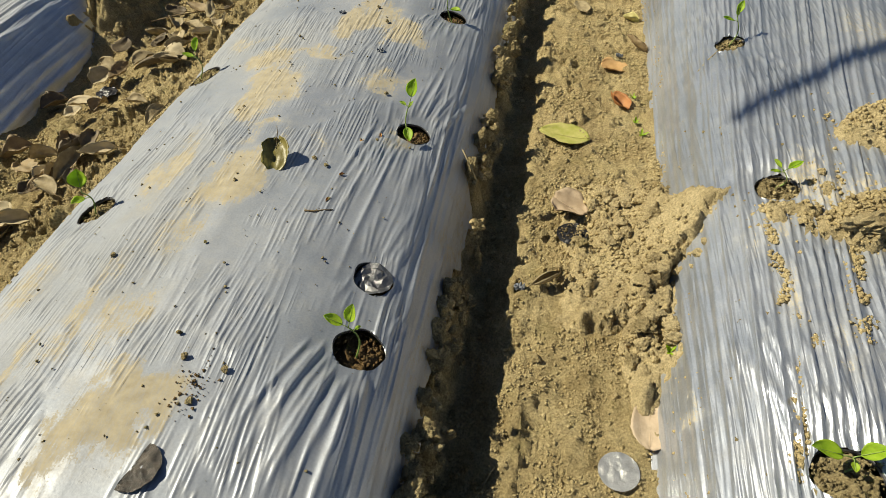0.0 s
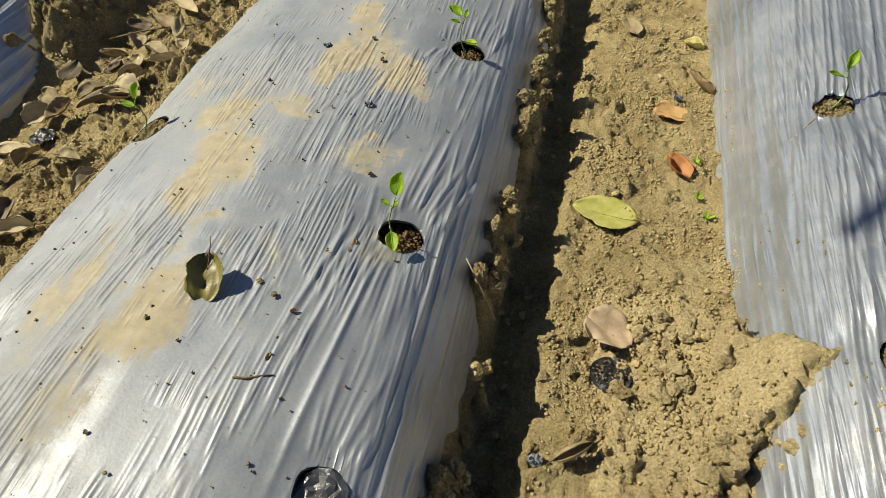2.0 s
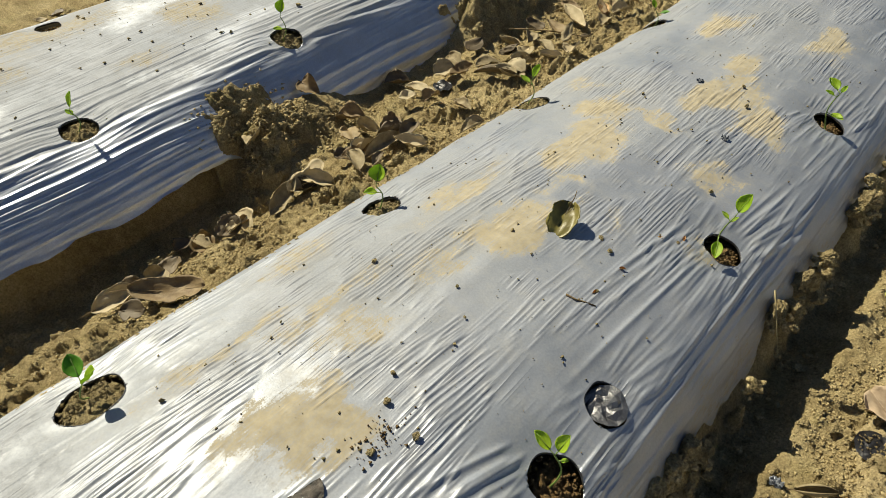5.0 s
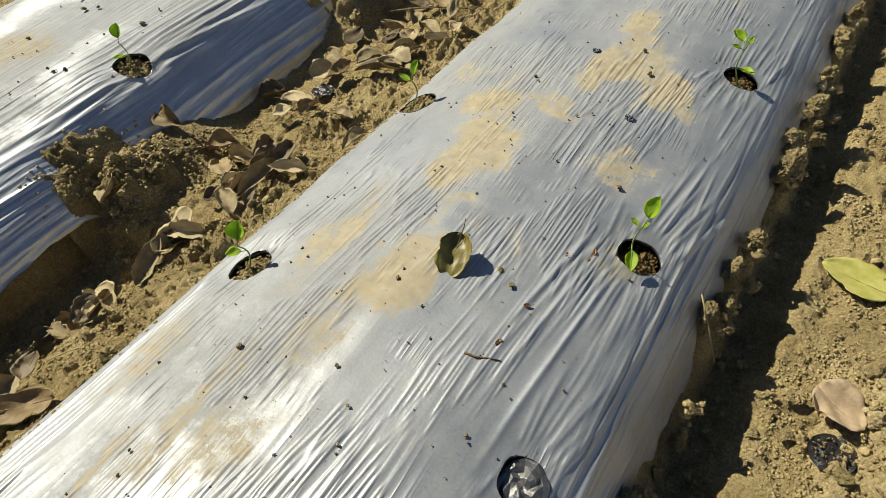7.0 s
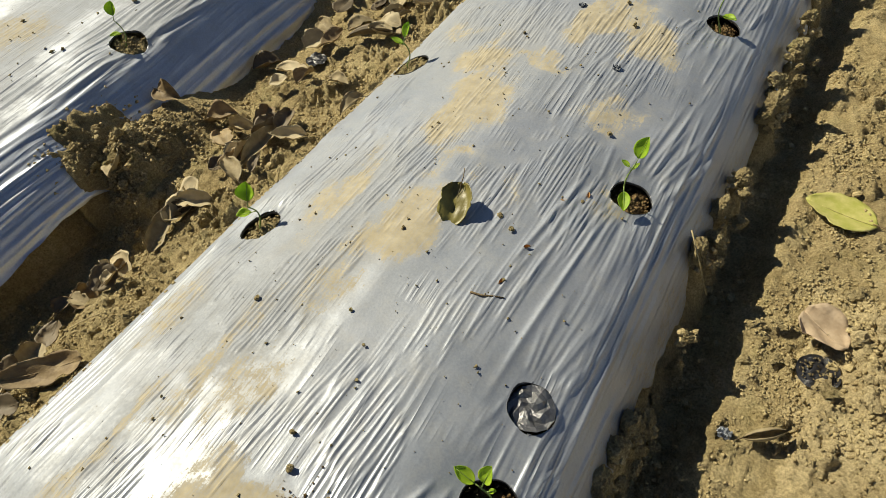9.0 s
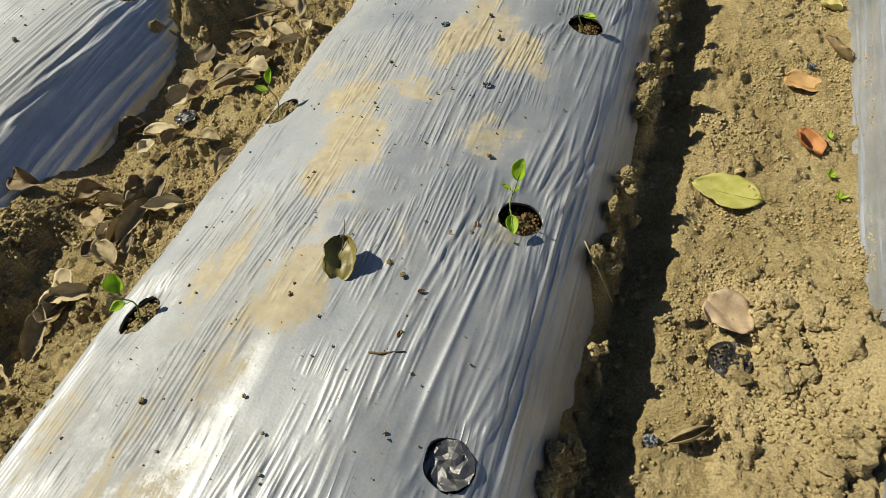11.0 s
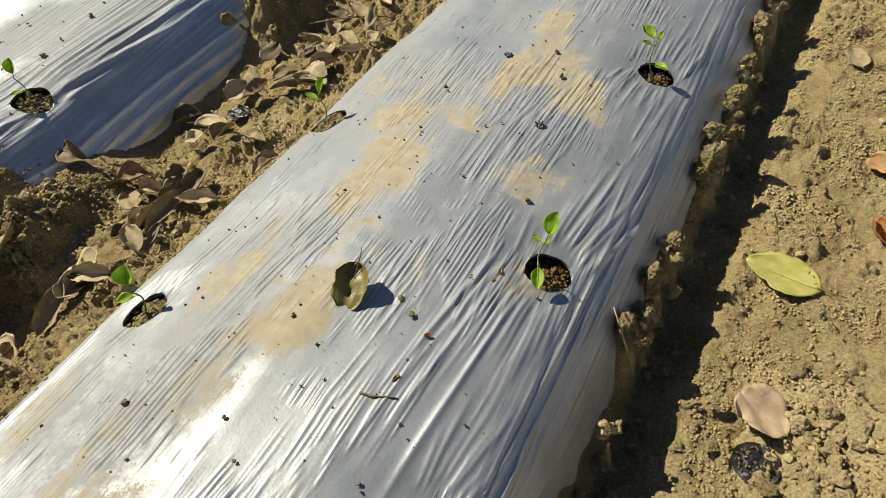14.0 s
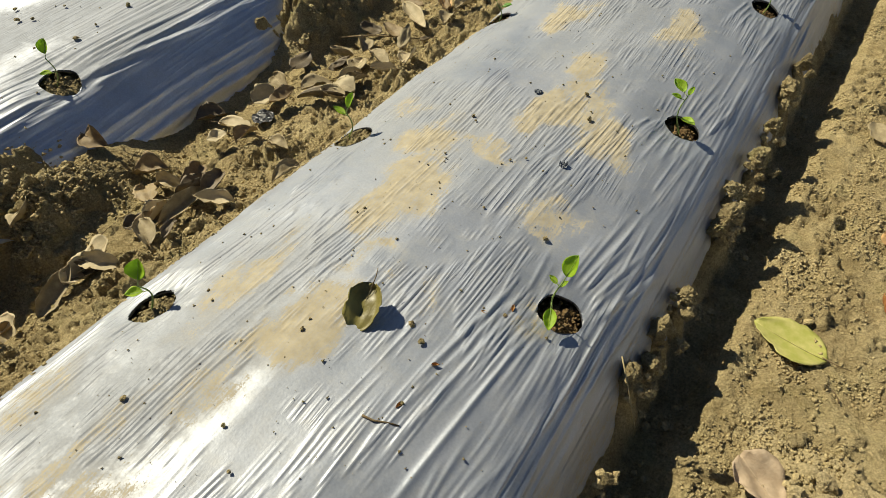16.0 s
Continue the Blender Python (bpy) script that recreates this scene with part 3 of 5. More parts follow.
RIGHT_MUD = [(0.56, 1.1, 0.07, 0.06, 0.48), (0.48, 0.95, 0.06, 0.06, 0.41), (0.47, 0.78, 0.03, 0.05, 0.41), (0.52, 0.66, 0.04, 0.1, 0.34), (0.324, 0.615, 0.02, 0.012, 0.48),
             (0.86, 1.7, 0.08, 0.15, 0.41), (0.62, 1.0, 0.1, 0.1, 0.54)]
crease = random.Random(31)
MAIN_PULLS = [(0, -1, -0.075, 0.03, -0.3, 0.05, 11, 0.3, 0.0055), (0, 1, 0.02, 0.05, 0.1, 0.4, 4, 0.1, 0.003), (4, 1, -0.03, 0.035, -0.1, 0.3, 10, 0.2, 0.003), (4, -1, -0.05, -0.02, -0.1, 0.0, 3, 0.1, 0.003),
              (1, -1, -0.09, -0.018, -0.1, -0.05, 11, 0.5, 0.0043), (1, -1, -0.02, 0.05, -0.05, 0.16, 8, 0.24, 0.0045), (1, 1, -0.03, 0.06, 0.0, 0.28, 10, 0.27, 0.005), (1, 1, -0.07, -0.02, -0.12, 0.0, 4, 0.13, 0.003),
              (2, -1, -0.07, 0.03, -0.16, 0.1, 10, 0.17, 0.0045), (2, 1, -0.04, 0.06, -0.1, 0.2, 10, 0.22, 0.0045), (3, -1, -0.05, 0.04, -0.1, 0.1, 9, 0.2, 0.0045), (3, 1, -0.04, 0.05, -0.1, 0.1, 8, 0.2, 0.004),
              (6, 1, -0.02, 0.05, 0.0, 0.3, 7, 0.12, 0.003), (6, -1, -0.03, 0.04, -0.1, 0.1, 6, 0.2, 0.003), (5, 1, -0.02, 0.06, 0.0, 0.2, 7, 0.2, 0.003), (7, -1, 0.0, 0.05, 0.0, 0.15, 6, 0.16, 0.003), (7, 1, 0.0, 0.05, 0.0, 0.2, 5, 0.14, 0.003)]
LEFT_PULLS = [(0, 1, -0.03, 0.05, 0.0, 0.12, 8, 0.45, 0.0035), (0, -1, -0.04, 0.05, -0.05, 0.12, 8, 0.45, 0.0035), (1, 1, -0.03, 0.05, 0.0, 0.12, 8, 0.4, 0.0035), (1, -1, -0.04, 0.05, -0.05, 0.1, 8, 0.4, 0.0035), (3, -1, -0.04, 0.05, -0.05, 0.1, 7, 0.3, 0.003)]
RIGHT_PULLS = [(0, 1, -0.04, 0.06, -0.2, 0.2, 10, 0.4, 0.005), (0, -1, -0.05, 0.07, -0.15, 0.35, 13, 0.45, 0.005), (1, 1, -0.04, 0.05, -0.2, 0.15, 8, 0.25, 0.004), (1, -1, -0.04, 0.06, -0.1, 0.35, 9, 0.3, 0.005), (2, 1, -0.05, 0.05, -0.35, 0.1, 11, 0.35, 0.007), (2, -1, -0.04, 0.05, -0.1, 0.2, 7, 0.3, 0.006)]
main_ridges = pulled(crease, MAIN_HOLES, MAIN_PULLS) + patches(crease, 60, -1.0, -0.36, -0.05, 2.8, 0.0013, 1.5) + patches(crease, 16, -0.75, -0.35, 0.0, 2.7, 0.0018, 2.6)
main_ridges += [ridge(SLANT * y + crease.uniform(-0.31, -0.2), y, crease.uniform(0.12, 0.38), crease.uniform(-0.05, 0.05), 0.003, crease.uniform(0.001, 0.0028)) for y in np.linspace(-0.1, 2.7, 75)]
film = film_sheet("main", -1.06, -0.158, -0.6, 3.4, 0.0018, 0.0062, MAIN_HOLES, MAIN_MUD, main_ridges, FILM)
tagged(film, "silver grey plastic mulch film, wrinkled and mud-stained, over the bed", "mulch film", "mulched planting beds")
film = film_sheet("left", -2.46, -1.478, -0.6, 3.4, 0.0032, 0.0095, LEFT_HOLES, LEFT_MUD, pulled(crease, LEFT_HOLES, LEFT_PULLS) + patches(crease, 40, -2.4, -1.7, 0, 3, 0.0015, 5.5), DUSTY_FILM)
tagged(film, "silver plastic mulch film with long folds on a raised bed", "mulch film", "mulched planting beds")
film = film_sheet("right", 0.24, 1.24, -0.6, 3.4, 0.0026, 0.011, RIGHT_HOLES, RIGHT_MUD, pulled(crease, RIGHT_HOLES, RIGHT_PULLS), TIGHT_FILM)
tagged(film, "shiny silver mulch film, tightly wrinkled, soil spilt on it", "mulch film", "mulched planting beds")


# ---- things: heaps and clods ----
def surface(x, y):
    """The height of film or soil at a place."""
    x, y = np.asarray(x, float), np.asarray(y, float)
    i, j = np.clip(np.searchsorted(xs, x) - 1, 0, len(xs) - 2), np.clip(np.searchsorted(ys, y) - 1, 0, len(ys) - 2)
    u, v = (x - xs[i]) / (xs[i + 1] - xs[i]), (y - ys[j]) / (ys[j + 1] - ys[j])
    z = (GZ[j, i] * (1 - u) + GZ[j, i + 1] * u) * (1 - v) + (GZ[j + 1, i] * (1 - u) + GZ[j + 1, i + 1] * u) * v
    s = across(x, y)
    for which, lo, hi in (("left", -2.46, -1.49), ("main", -1.0, -0.16), ("right", 0.26, 1.23)):
        on = (s > lo) & (s < hi)
        if on.any():
            z[on] = np.maximum(z[on], film_base(which, x[on], y[on]))
    return z


def height_at(x, y):
    return float(ground_top(np.array([x]), np.array([y]))[0])


CRUMB = soil_material("loose_crumbs", (0.616, 0.512, 0.308), (0.506, 0.413, 0.231), (0.352, 0.275, 0.149), 0.05, 0.004)
HEAPS = []          # middle, reach, and the heap's height as a function of the place


def heap_z(X, Y, cx, cy, rx, ry, tall, turn, seed, lump):
    """A heap's own height at a place, and how far inside it the place lies."""
    c, s = math.cos(radians(turn)), math.sin(radians(turn))
    U, V = ((X - cx) * c + (Y - cy) * s) / rx, (-(X - cx) * s + (Y - cy) * c) / ry
    d = np.hypot(U, V) * (1 + 0.28 * fbm(X * 9, Y * 9, 4, seed))
    body = np.clip(1 - d ** 2.2, -0.25, 1)
    Z = surface(X, Y) + tall * np.sign(body) * np.abs(body) ** 0.75 + 0.01 * fbm(X * 34, Y * 34, 5, seed + 3, 0.6) * (body > -0.1)
    wx, wy = X + 0.008 * perlin(X * 35, Y * 35, seed + 6), Y + 0.008 * perlin(X * 35, Y * 35, seed + 7)
    Z = Z + lump * np.clip(body + 0.15, 0, 1) ** 0.4 * (0.018 * chunks(wx, wy, 0.045, seed + 4) + 0.007 * chunks(wx, wy, 0.019, seed + 5))
    return Z, body


def ground_top(x, y):
    """The height of whatever lies uppermost: film, soil or heap."""
    x, y = np.asarray(x, float), np.asarray(y, float)
    z = surface(x, y)
    for hx, hy, reach, rise in HEAPS:
        on = (np.abs(x - hx) < reach) & (np.abs(y - hy) < reach)
        if on.any():
            hz, body = rise(x[on], y[on])
            z[on] = np.where(body > 0.02, np.maximum(z[on], hz), z[on])
    return z


def mound(label, X, Y, Z, keep, mat):
    quads = (keep[:-1, :-1] | keep[1:, :-1] | keep[:-1, 1:] | keep[1:, 1:]).ravel()
    verts = np.stack([X.ravel(), Y.ravel(), Z.ravel()], 1)
    faces = grid_faces(X.shape[1], X.shape[0], quads)
    used = np.zeros(len(verts), bool)
    used[faces.ravel()] = True
    index = np.cumsum(used) - 1
    ob = new("soil_mound", grid_mesh("soil_mound", verts[used], index[faces], mat))
    return tagged(ob, label, "soil mound")


def heap(label, cx, cy, rx, ry, tall, turn=0.0, seed=0, cell=0.0048, lump=1.0, mat=PALE):
    n, m = int(2 * rx / cell), int(2 * ry / cell)
    U, V = np.meshgrid(np.linspace(-1.15, 1.15, n), np.linspace(-1.15, 1.15, m))
    c, s = math.cos(radians(turn)), math.sin(radians(turn))
    X, Y = cx + U * rx * c - V * ry * s, cy + U * rx * s + V * ry * c
    Z, body = heap_z(X, Y, cx, cy, rx, ry, tall, turn, seed, lump)
    ob = mound(label, X, Y, Z, body > -0.24, mat)
    HEAPS.append((cx, cy, 1.5 * max(rx, ry), lambda x, y: heap_z(x, y, cx, cy, rx, ry, tall, turn, seed, lump)))
    return ob


def spill_z(X, Y):
    """Soil thrown up from the furrow over the film's shoulder: a wedge with a corner that points across the film."""
    far = 0.544 * (Y - 1.093) - 0.839 * (X - 0.428)
    back = -(0.674 * (Y - 1.2) + 0.739 * (X - 0.331))
    d = np.minimum(np.minimum(np.minimum(far, back), np.minimum(1.3 - Y, Y - 0.83)), 0.6 * (X - 0.1))
    d = d + 0.012 * fbm(X * 28, Y * 28, 3, 801) + 0.005 * fbm(X * 110, Y * 110, 2, 805)
    m = step(0.0, 0.028, d)
    base = surface(X, Y)
    aim = np.interp(X, [0.1, 0.16, 0.236, 0.33, 0.38, 0.43], [0.0, 0.018, 0.048, 0.115, 0.178, 0.215])
    smooth = 1 - 0.8 * bump_at(X, Y, 0.315, 1.1, 0.045, 0.05) - 0.5 * bump_at(X, Y, 0.2, 0.98, 0.05, 0.08)
    wx, wy = X + 0.009 * perlin(X * 35, Y * 35, 806), Y + 0.009 * perlin(X * 35, Y * 35, 807)
    rough = 0.02 * chunks(wx, wy, 0.055, 811, 0.6) + 0.008 * chunks(wx, wy, 0.021, 812, 0.4) + 0.005 * fbm(X * 45, Y * 45, 4, 815, 0.65)
    Z = base + m * (np.maximum(aim - base, 0.012) + smooth * rough) - 0.02 * step(0.0, -0.012, d)
    return Z, d / 0.03


X, Y = np.meshgrid(np.arange(0.06, 0.48, 0.0042), np.arange(0.78, 1.34, 0.0045))
Z, body = spill_z(X, Y)
mound("heap of crumbled dry soil spilt onto the film's edge", X, Y, Z, body > -0.3, PALE)
HEAPS.append((0.27, 1.06, 0.32, spill_z))
heap("low ridge of crumbled soil beside the film", 0.275, 0.8, 0.05, 0.14, 0.03, -8, 410, 0.0048, 0.8)
heap("rough heap of broken soil against the bed", -1.445, 0.98, 0.12, 0.14, 0.03, 0, 420, 0.0045, 1.3, CLOD)
heap("rough heap of broken soil covering the film's side", -1.405, 2.04, 0.1, 0.24, 0.025, 0, 425, 0.0055, 2.0, CLOD)
heap("pile of dry soil lying on the mulch film", 0.78, 1.25, 0.13, 0.09, 0.045, 10, 430, 0.005, 0.8)
heap("pile of dry soil lying on the mulch film", 0.69, 0.96, 0.15, 0.07, 0.04, 8, 440, 0.005, 0.8)
heap("thin spill of soil beside the planting hole", 0.5, 0.99, 0.06, 0.035, 0.012, 0, 450)


def clod_mesh(seed, detail=2, knobs=1.0):
    bm = bmesh.new()
    bmesh.ops.create_icosphere(bm, subdivisions=detail, radius=1)
    rnd = random.Random(seed)
    cuts = [(Vector((rnd.gauss(0, 1), rnd.gauss(0, 1), rnd.gauss(0, 1))).normalized(), rnd.uniform(0.45, 0.85)) for _ in range(16)]
    off = Vector((rnd.uniform(0, 50), rnd.uniform(0, 50), rnd.uniform(0, 50)))
    for v in bm.verts:
        n = v.co.normalized()
        r = min([1.0] + [d / max(n.dot(c), 1e-3) for c, d in cuts if n.dot(c) > 0.2])
        r *= 1 + 0.16 * noise.noise(n * 2.1 + off) + 0.16 * noise.noise(n * 5.3 + off) + 0.34 * knobs * (0.4 - noise.voronoi(n * 3.2 + off)[0][0]) + 0.3 * knobs * (0.3 - noise.voronoi(n * 7.5 + off)[0][0]) + 0.11 * noise.noise(n * 15 + off) + 0.09 * noise.noise(n * 29 + off)
        v.co = n * r
    me = bpy.data.meshes.new("soil_clod")
    bm.to_mesh(me)
    bm.free()
    me.materials.append(CLOD)
    return me


BIG = [clod_mesh(k, 4, 0.75) for k in range(6)]
CLODS = [clod_mesh(20 + k, 3, 0.22) for k in range(10)]
PALE_CLODS = []
for me in CLODS:
    me = me.copy()
    me.materials[0] = PALE
    PALE_CLODS.append(me)
CHIPS = [clod_mesh(50 + k, 2, 0.2) for k in range(8)]


def clod(x, y, size, rnd, pool, label, group, flat=0.75, sink=0.25, z=None):
    me = rnd.choice(pool)
    base = height_at(x, y) if z is None else z
    sx, sy, sz = size * rnd.uniform(0.85, 1.2), size * rnd.uniform(0.8, 1.15), size * flat * rnd.uniform(0.85, 1.1)
    m = Matrix.LocRotScale((x, y, base + sz * (1 - 2 * sink)), Euler((rnd.uniform(-0.3, 0.3), rnd.uniform(-0.3, 0.3), rnd.uniform(0, 6.28))), (sx, sy, sz))
    if size < 0.0125 and not group.endswith("film"):
        SMALL.append((CHIPS[rnd.randrange(8)], m))
        return None
    ob = new("soil_clod", me)
    ob.matrix_basis = m
    return tagged(ob, label, "soil clod", group)


SMALL = []


def small_clods(name, label):
    """Joins the small clods gathered so far into one mesh."""
    verts, faces = [], []
    for me, m in SMALL:
        k = len(verts)
        verts += [m @ v.co for v in me.vertices]
        faces += [tuple(i + k for i in p.vertices) for p in me.polygons]
    SMALL.clear()
    return tagged(new(name, mesh_of(name, verts, faces, CRUMB, False)), label, "soil crumbs", kind="stuff")


rnd = random.Random(11)
# lit clods on the shoulder between film and furrow
for x, y, size, z in SHOULDER:
    z -= 0.004
    clod(x, y, size * 1.15, rnd, BIG, "rugged tan clod of dry soil on the bed's shoulder", "clods along the film edge", 0.95, 0.3, z)
    for _ in range(3):
        a = rnd.uniform(0, 6.28)
        clod(x + 0.01 + size * math.cos(a), y + 1.3 * size * math.sin(a), size * rnd.uniform(0.45, 0.75), rnd, BIG, "rugged tan clod of dry soil on the bed's shoulder", "clods along the film edge", 0.95, 0.3, z - rnd.uniform(0.0, 0.035))
for bx, by, bs, bz in SHOULDER:
    for _ in range(7):
        a, q = rnd.uniform(0, 6.28), rnd.uniform(0.6, 1.1) * bs
        clod(bx + q * math.cos(a), by + 1.2 * q * math.sin(a), rnd.uniform(0.006, 0.0124), rnd, CLODS, "", "clods along the film's side", 0.9, 0.3, bz - 0.012 + rnd.uniform(-0.02, 0.012))
for _ in range(46):
    y = rnd.uniform(0.25, 2.6)
    x = SLANT * y - 0.15 + rnd.uniform(-0.005, 0.06)
    clod(x, y, rnd.uniform(0.007, 0.016), rnd, CLODS, "small clod of dry soil on the furrow's edge", "clods along the film's side", 0.85, 0.3)
# clods of the heaps
for cx, cy, rx, ry, n, lo, hi in ((0.22, 1.15, 0.08, 0.1, 34, 0.009, 0.03), (0.28, 0.86, 0.035, 0.14, 32, 0.008, 0.028), (0.33, 1.0, 0.05, 0.08, 14, 0.006, 0.016), (-1.43, 0.99, 0.085, 0.11, 40, 0.005, 0.02), (-1.41, 2.0, 0.08, 0.2, 34, 0.01, 0.035), (0.66, 1.02, 0.12, 0.13, 26, 0.007, 0.02)):
    for _ in range(n):
        a, q = rnd.uniform(0, 6.28), math.sqrt(rnd.random())
        x, y = cx + rx * q * math.cos(a), cy + ry * q * math.sin(a)
        size = lo + (hi - lo) * rnd.random() ** 2
        clod(x, y, size, rnd, PALE_CLODS if x > 0 else CLODS, "crumbly clod of dry tan soil on the heap", "clods on the heaps", 0.75, 0.25, float(ground_top(np.array([x]), np.array([y]))[0]))
# clods strewn over the furrows
for _ in range(70):
    y = rnd.uniform(0.3, 2.6)
    x = SLANT * y + (rnd.uniform(-0.02, 0.27) if rnd.random() < 0.45 else rnd.uniform(-1.4, -1.02))
    clod(x, y, 0.005 + 0.012 * rnd.random() ** 2, rnd, CLODS, "small clod of dry soil in the furrow", "clods in the furrows", 0.8, 0.3)
for x, y, size in ((0.16, 1.29, 0.026), (0.26, 0.82, 0.036), (0.14, 1.06, 0.02), (0.1, 1.2, 0.018), (0.24, 0.75, 0.024), (0.01, 1.09, 0.017), (-1.29, 0.285, 0.035), (-1.28, 0.24, 0.02), (0.06, 1.11, 0.02), (-1.02, 0.3, 0.03), (-1.01, 0.22, 0.025)):
    clod(x, y, size, rnd, BIG, "flat-topped clod of dry soil lying in the furrow", "clods in the furrows", 0.6, 0.3)


slab = new("soil_slab", BIG[2].copy())
slab.data.materials[0] = PALE
slab.matrix_basis = Matrix.LocRotScale((0.625, 0.925, height_at(0.625, 0.925) + 0.012), Euler((0.1, -0.05, 0.3)), (0.085, 0.036, 0.024))
tagged(slab, "flat broken slab of dry soil lying on the film", "soil clod", "clods on the heaps")
small_clods("soil_crumbs", "small broken clods of dry tan soil")


def crumbs(name, label, spots, seed, mat=CLOD):
    """Fine crumbs joined into one mesh: spots are (x, y, z, size)."""
    rng = np.random.RandomState(seed)
    spots = np.asarray(spots, float)
    n = len(spots)
    base = np.array([(1, 0, 0), (-0.4, 0.9, 0), (-0.6, -0.8, 0.1), (0.1, 0.1, 0.9), (0.2, -0.2, -0.8), (0.5, 0.7, 0.4)], float)
    tris = np.array([(0, 5, 3), (5, 1, 3), (1, 2, 3), (2, 0, 3), (5, 0, 4), (1, 5, 4), (2, 1, 4), (0, 2, 4)])
    shape = base[None] * rng.uniform(0.65, 1.35, (n, 6, 3))
    a = rng.uniform(0, 2 * np.pi, n)
    c, s = np.cos(a)[:, None], np.sin(a)[:, None]
    size = spots[:, 3:4]
    x = spots[:, 0:1] + size * (shape[:, :, 0] * c - shape[:, :, 1] * s)
    y = spots[:, 1:2] + size * (shape[:, :, 0] * s + shape[:, :, 1] * c)
    z = spots[:, 2:3] + size * 0.75 * (shape[:, :, 2] + 0.35)
    verts = np.stack([x, y, z], 2).reshape(-1, 3)
    faces = (tris[None] + 6 * np.arange(n)[:, None, None]).reshape(-1, 3)
    me = bpy.data.meshes.new(name)
    me.vertices.add(len(verts))
    me.vertices.foreach_set("co", verts.astype(np.float32).ravel())
    me.loops.add(faces.size)
    me.loops.foreach_set("vertex_index", faces.astype(np.int32).ravel())
    me.polygons.add(len(faces))
    me.polygons.foreach_set("loop_start", np.arange(0, faces.size, 3, dtype=np.int32))
    me.polygons.foreach_set("loop_total", np.full(len(faces), 3, np.int32))
    me.materials.append(mat)
    me.update(calc_edges=True)
    return tagged(new(name, me), label, "soil crumbs", kind="stuff")


rng = np.random.RandomState(5)
n = 150000
cy = rng.uniform(0.15, 3.2, n)
lane = rng.rand(n)
cx = SLANT * cy + np.where(lane < 0.5, rng.uniform(-0.14, 0.3, n), rng.uniform(-1.49, -0.985, n))
dense = fbm(cx * 6, cy * 6, 4, 88, 0.6) + rng.uniform(-0.55, 0.5, n) > 0
dense &= (rng.rand(n) < 0.4) | (np.abs(cx - 0.26) > 0.13) | (np.abs(cy - 1.05) > 0.2)
cx, cy = cx[dense], cy[dense]
crumbs("furrow_crumbs", "loose crumbs of dry soil scattered over the furrows", np.stack([cx, cy, ground_top(cx, cy), 0.001 + 0.0046 * rng.rand(len(cx)) ** 3], 1), 6, CRUMB)
for label, hx, hy, sx, sy, n in (("loose crumbs round the spilt soil heap", 0.23, 1.06, 0.05, 0.11, 1500), ("crumbs of soil on the broken heap", -1.43, 0.99, 0.05, 0.07, 3500),
                                 ("crumbs of dry soil on the slab", 0.7, 0.98, 0.09, 0.06, 3500), ("crumbs of dry soil on the pile", 0.78, 1.25, 0.07, 0.05, 2000)):
    px, py = rng.normal(hx, sx, n), rng.normal(hy, sy, n)
    size = 0.0012 + 0.007 * rng.rand(n) ** 3.2
    crumbs("heap_crumbs", label, np.stack([px, py, ground_top(px, py), size], 1), 7, CRUMB)
n = 900
fx, fy = rng.uniform(0.33, 0.85, n), rng.uniform(0.4, 1.45, n)
ok = (fbm(fx * 7, fy * 5, 2, 91) > 0.05) | ((fx > 0.42) & (fx < 0.56) & (fy > 0.55) & (fy < 1.0) & (rng.rand(n) < 0.5))
fx, fy = fx[ok], fy[ok]
crumbs("film_crumbs", "dry soil crumbs scattered on shiny film", list(zip(fx, fy, surface(fx, fy), 0.0015 + 0.006 * rng.rand(len(fx)) ** 3)), 8)
lines = []
for (x0, y0), (x1, y1), count in (((0.475, 1.01), (0.46, 0.8), 150), ((0.46, 0.8), (0.45, 0.6), 90), ((0.45, 0.6), (0.415, 0.46), 110), ((0.6, 0.92), (0.555, 0.69), 160), ((0.67, 0.9), (0.65, 0.72), 120), ((0.49, 0.69), (0.47, 0.62), 40), ((0.53, 1.0), (0.6, 1.0), 90)):
    count *= 3
    f = rng.rand(count)
    x, y = x0 + (x1 - x0) * f + rng.normal(0, 0.007, count), y0 + (y1 - y0) * f + rng.normal(0, 0.008, count)
    keep = perlin(x * 30, y * 22, 95) > -0.15
    lines.append(np.stack([x, y, surface(x, y) + 0.002, 0.0015 + 0.0065 * rng.rand(count) ** 2], 1)[keep])
lines = np.concatenate(lines)
crumbs("film_crumbs", "strings of tan soil crumbs lying in the film's folds", lines, 14, CRUMB)
n = 700
fx, fy = rng.uniform(-0.9, -0.22, n), rng.uniform(0.3, 2.3, n)
crumbs("film_crumbs", "fine dark soil specks on the mulch film", list(zip(fx, fy, surface(fx, fy) + 0.001, 0.0008 + 0.003 * rng.rand(n) ** 4)), 9)
n = 90
fx, fy = rng.normal(-0.465, 0.013, n), rng.normal(0.465, 0.028, n)
crumbs("film_crumbs", "spill of moist dark crumbs on the mulch film", list(zip(fx, fy, surface(fx, fy) + 0.001, 0.001 + 0.003 * rng.rand(n) ** 3)), 10, MOIST)

n = 260
fx, fy = rng.uniform(-2.25, -1.62, n), rng.uniform(0.35, 1.95, n)
crumbs("film_crumbs", "scattered dark soil specks on the dusty film", list(zip(fx, fy, surface(fx, fy) + 0.002, 0.001 + 0.006 * rng.rand(n) ** 4)), 19)

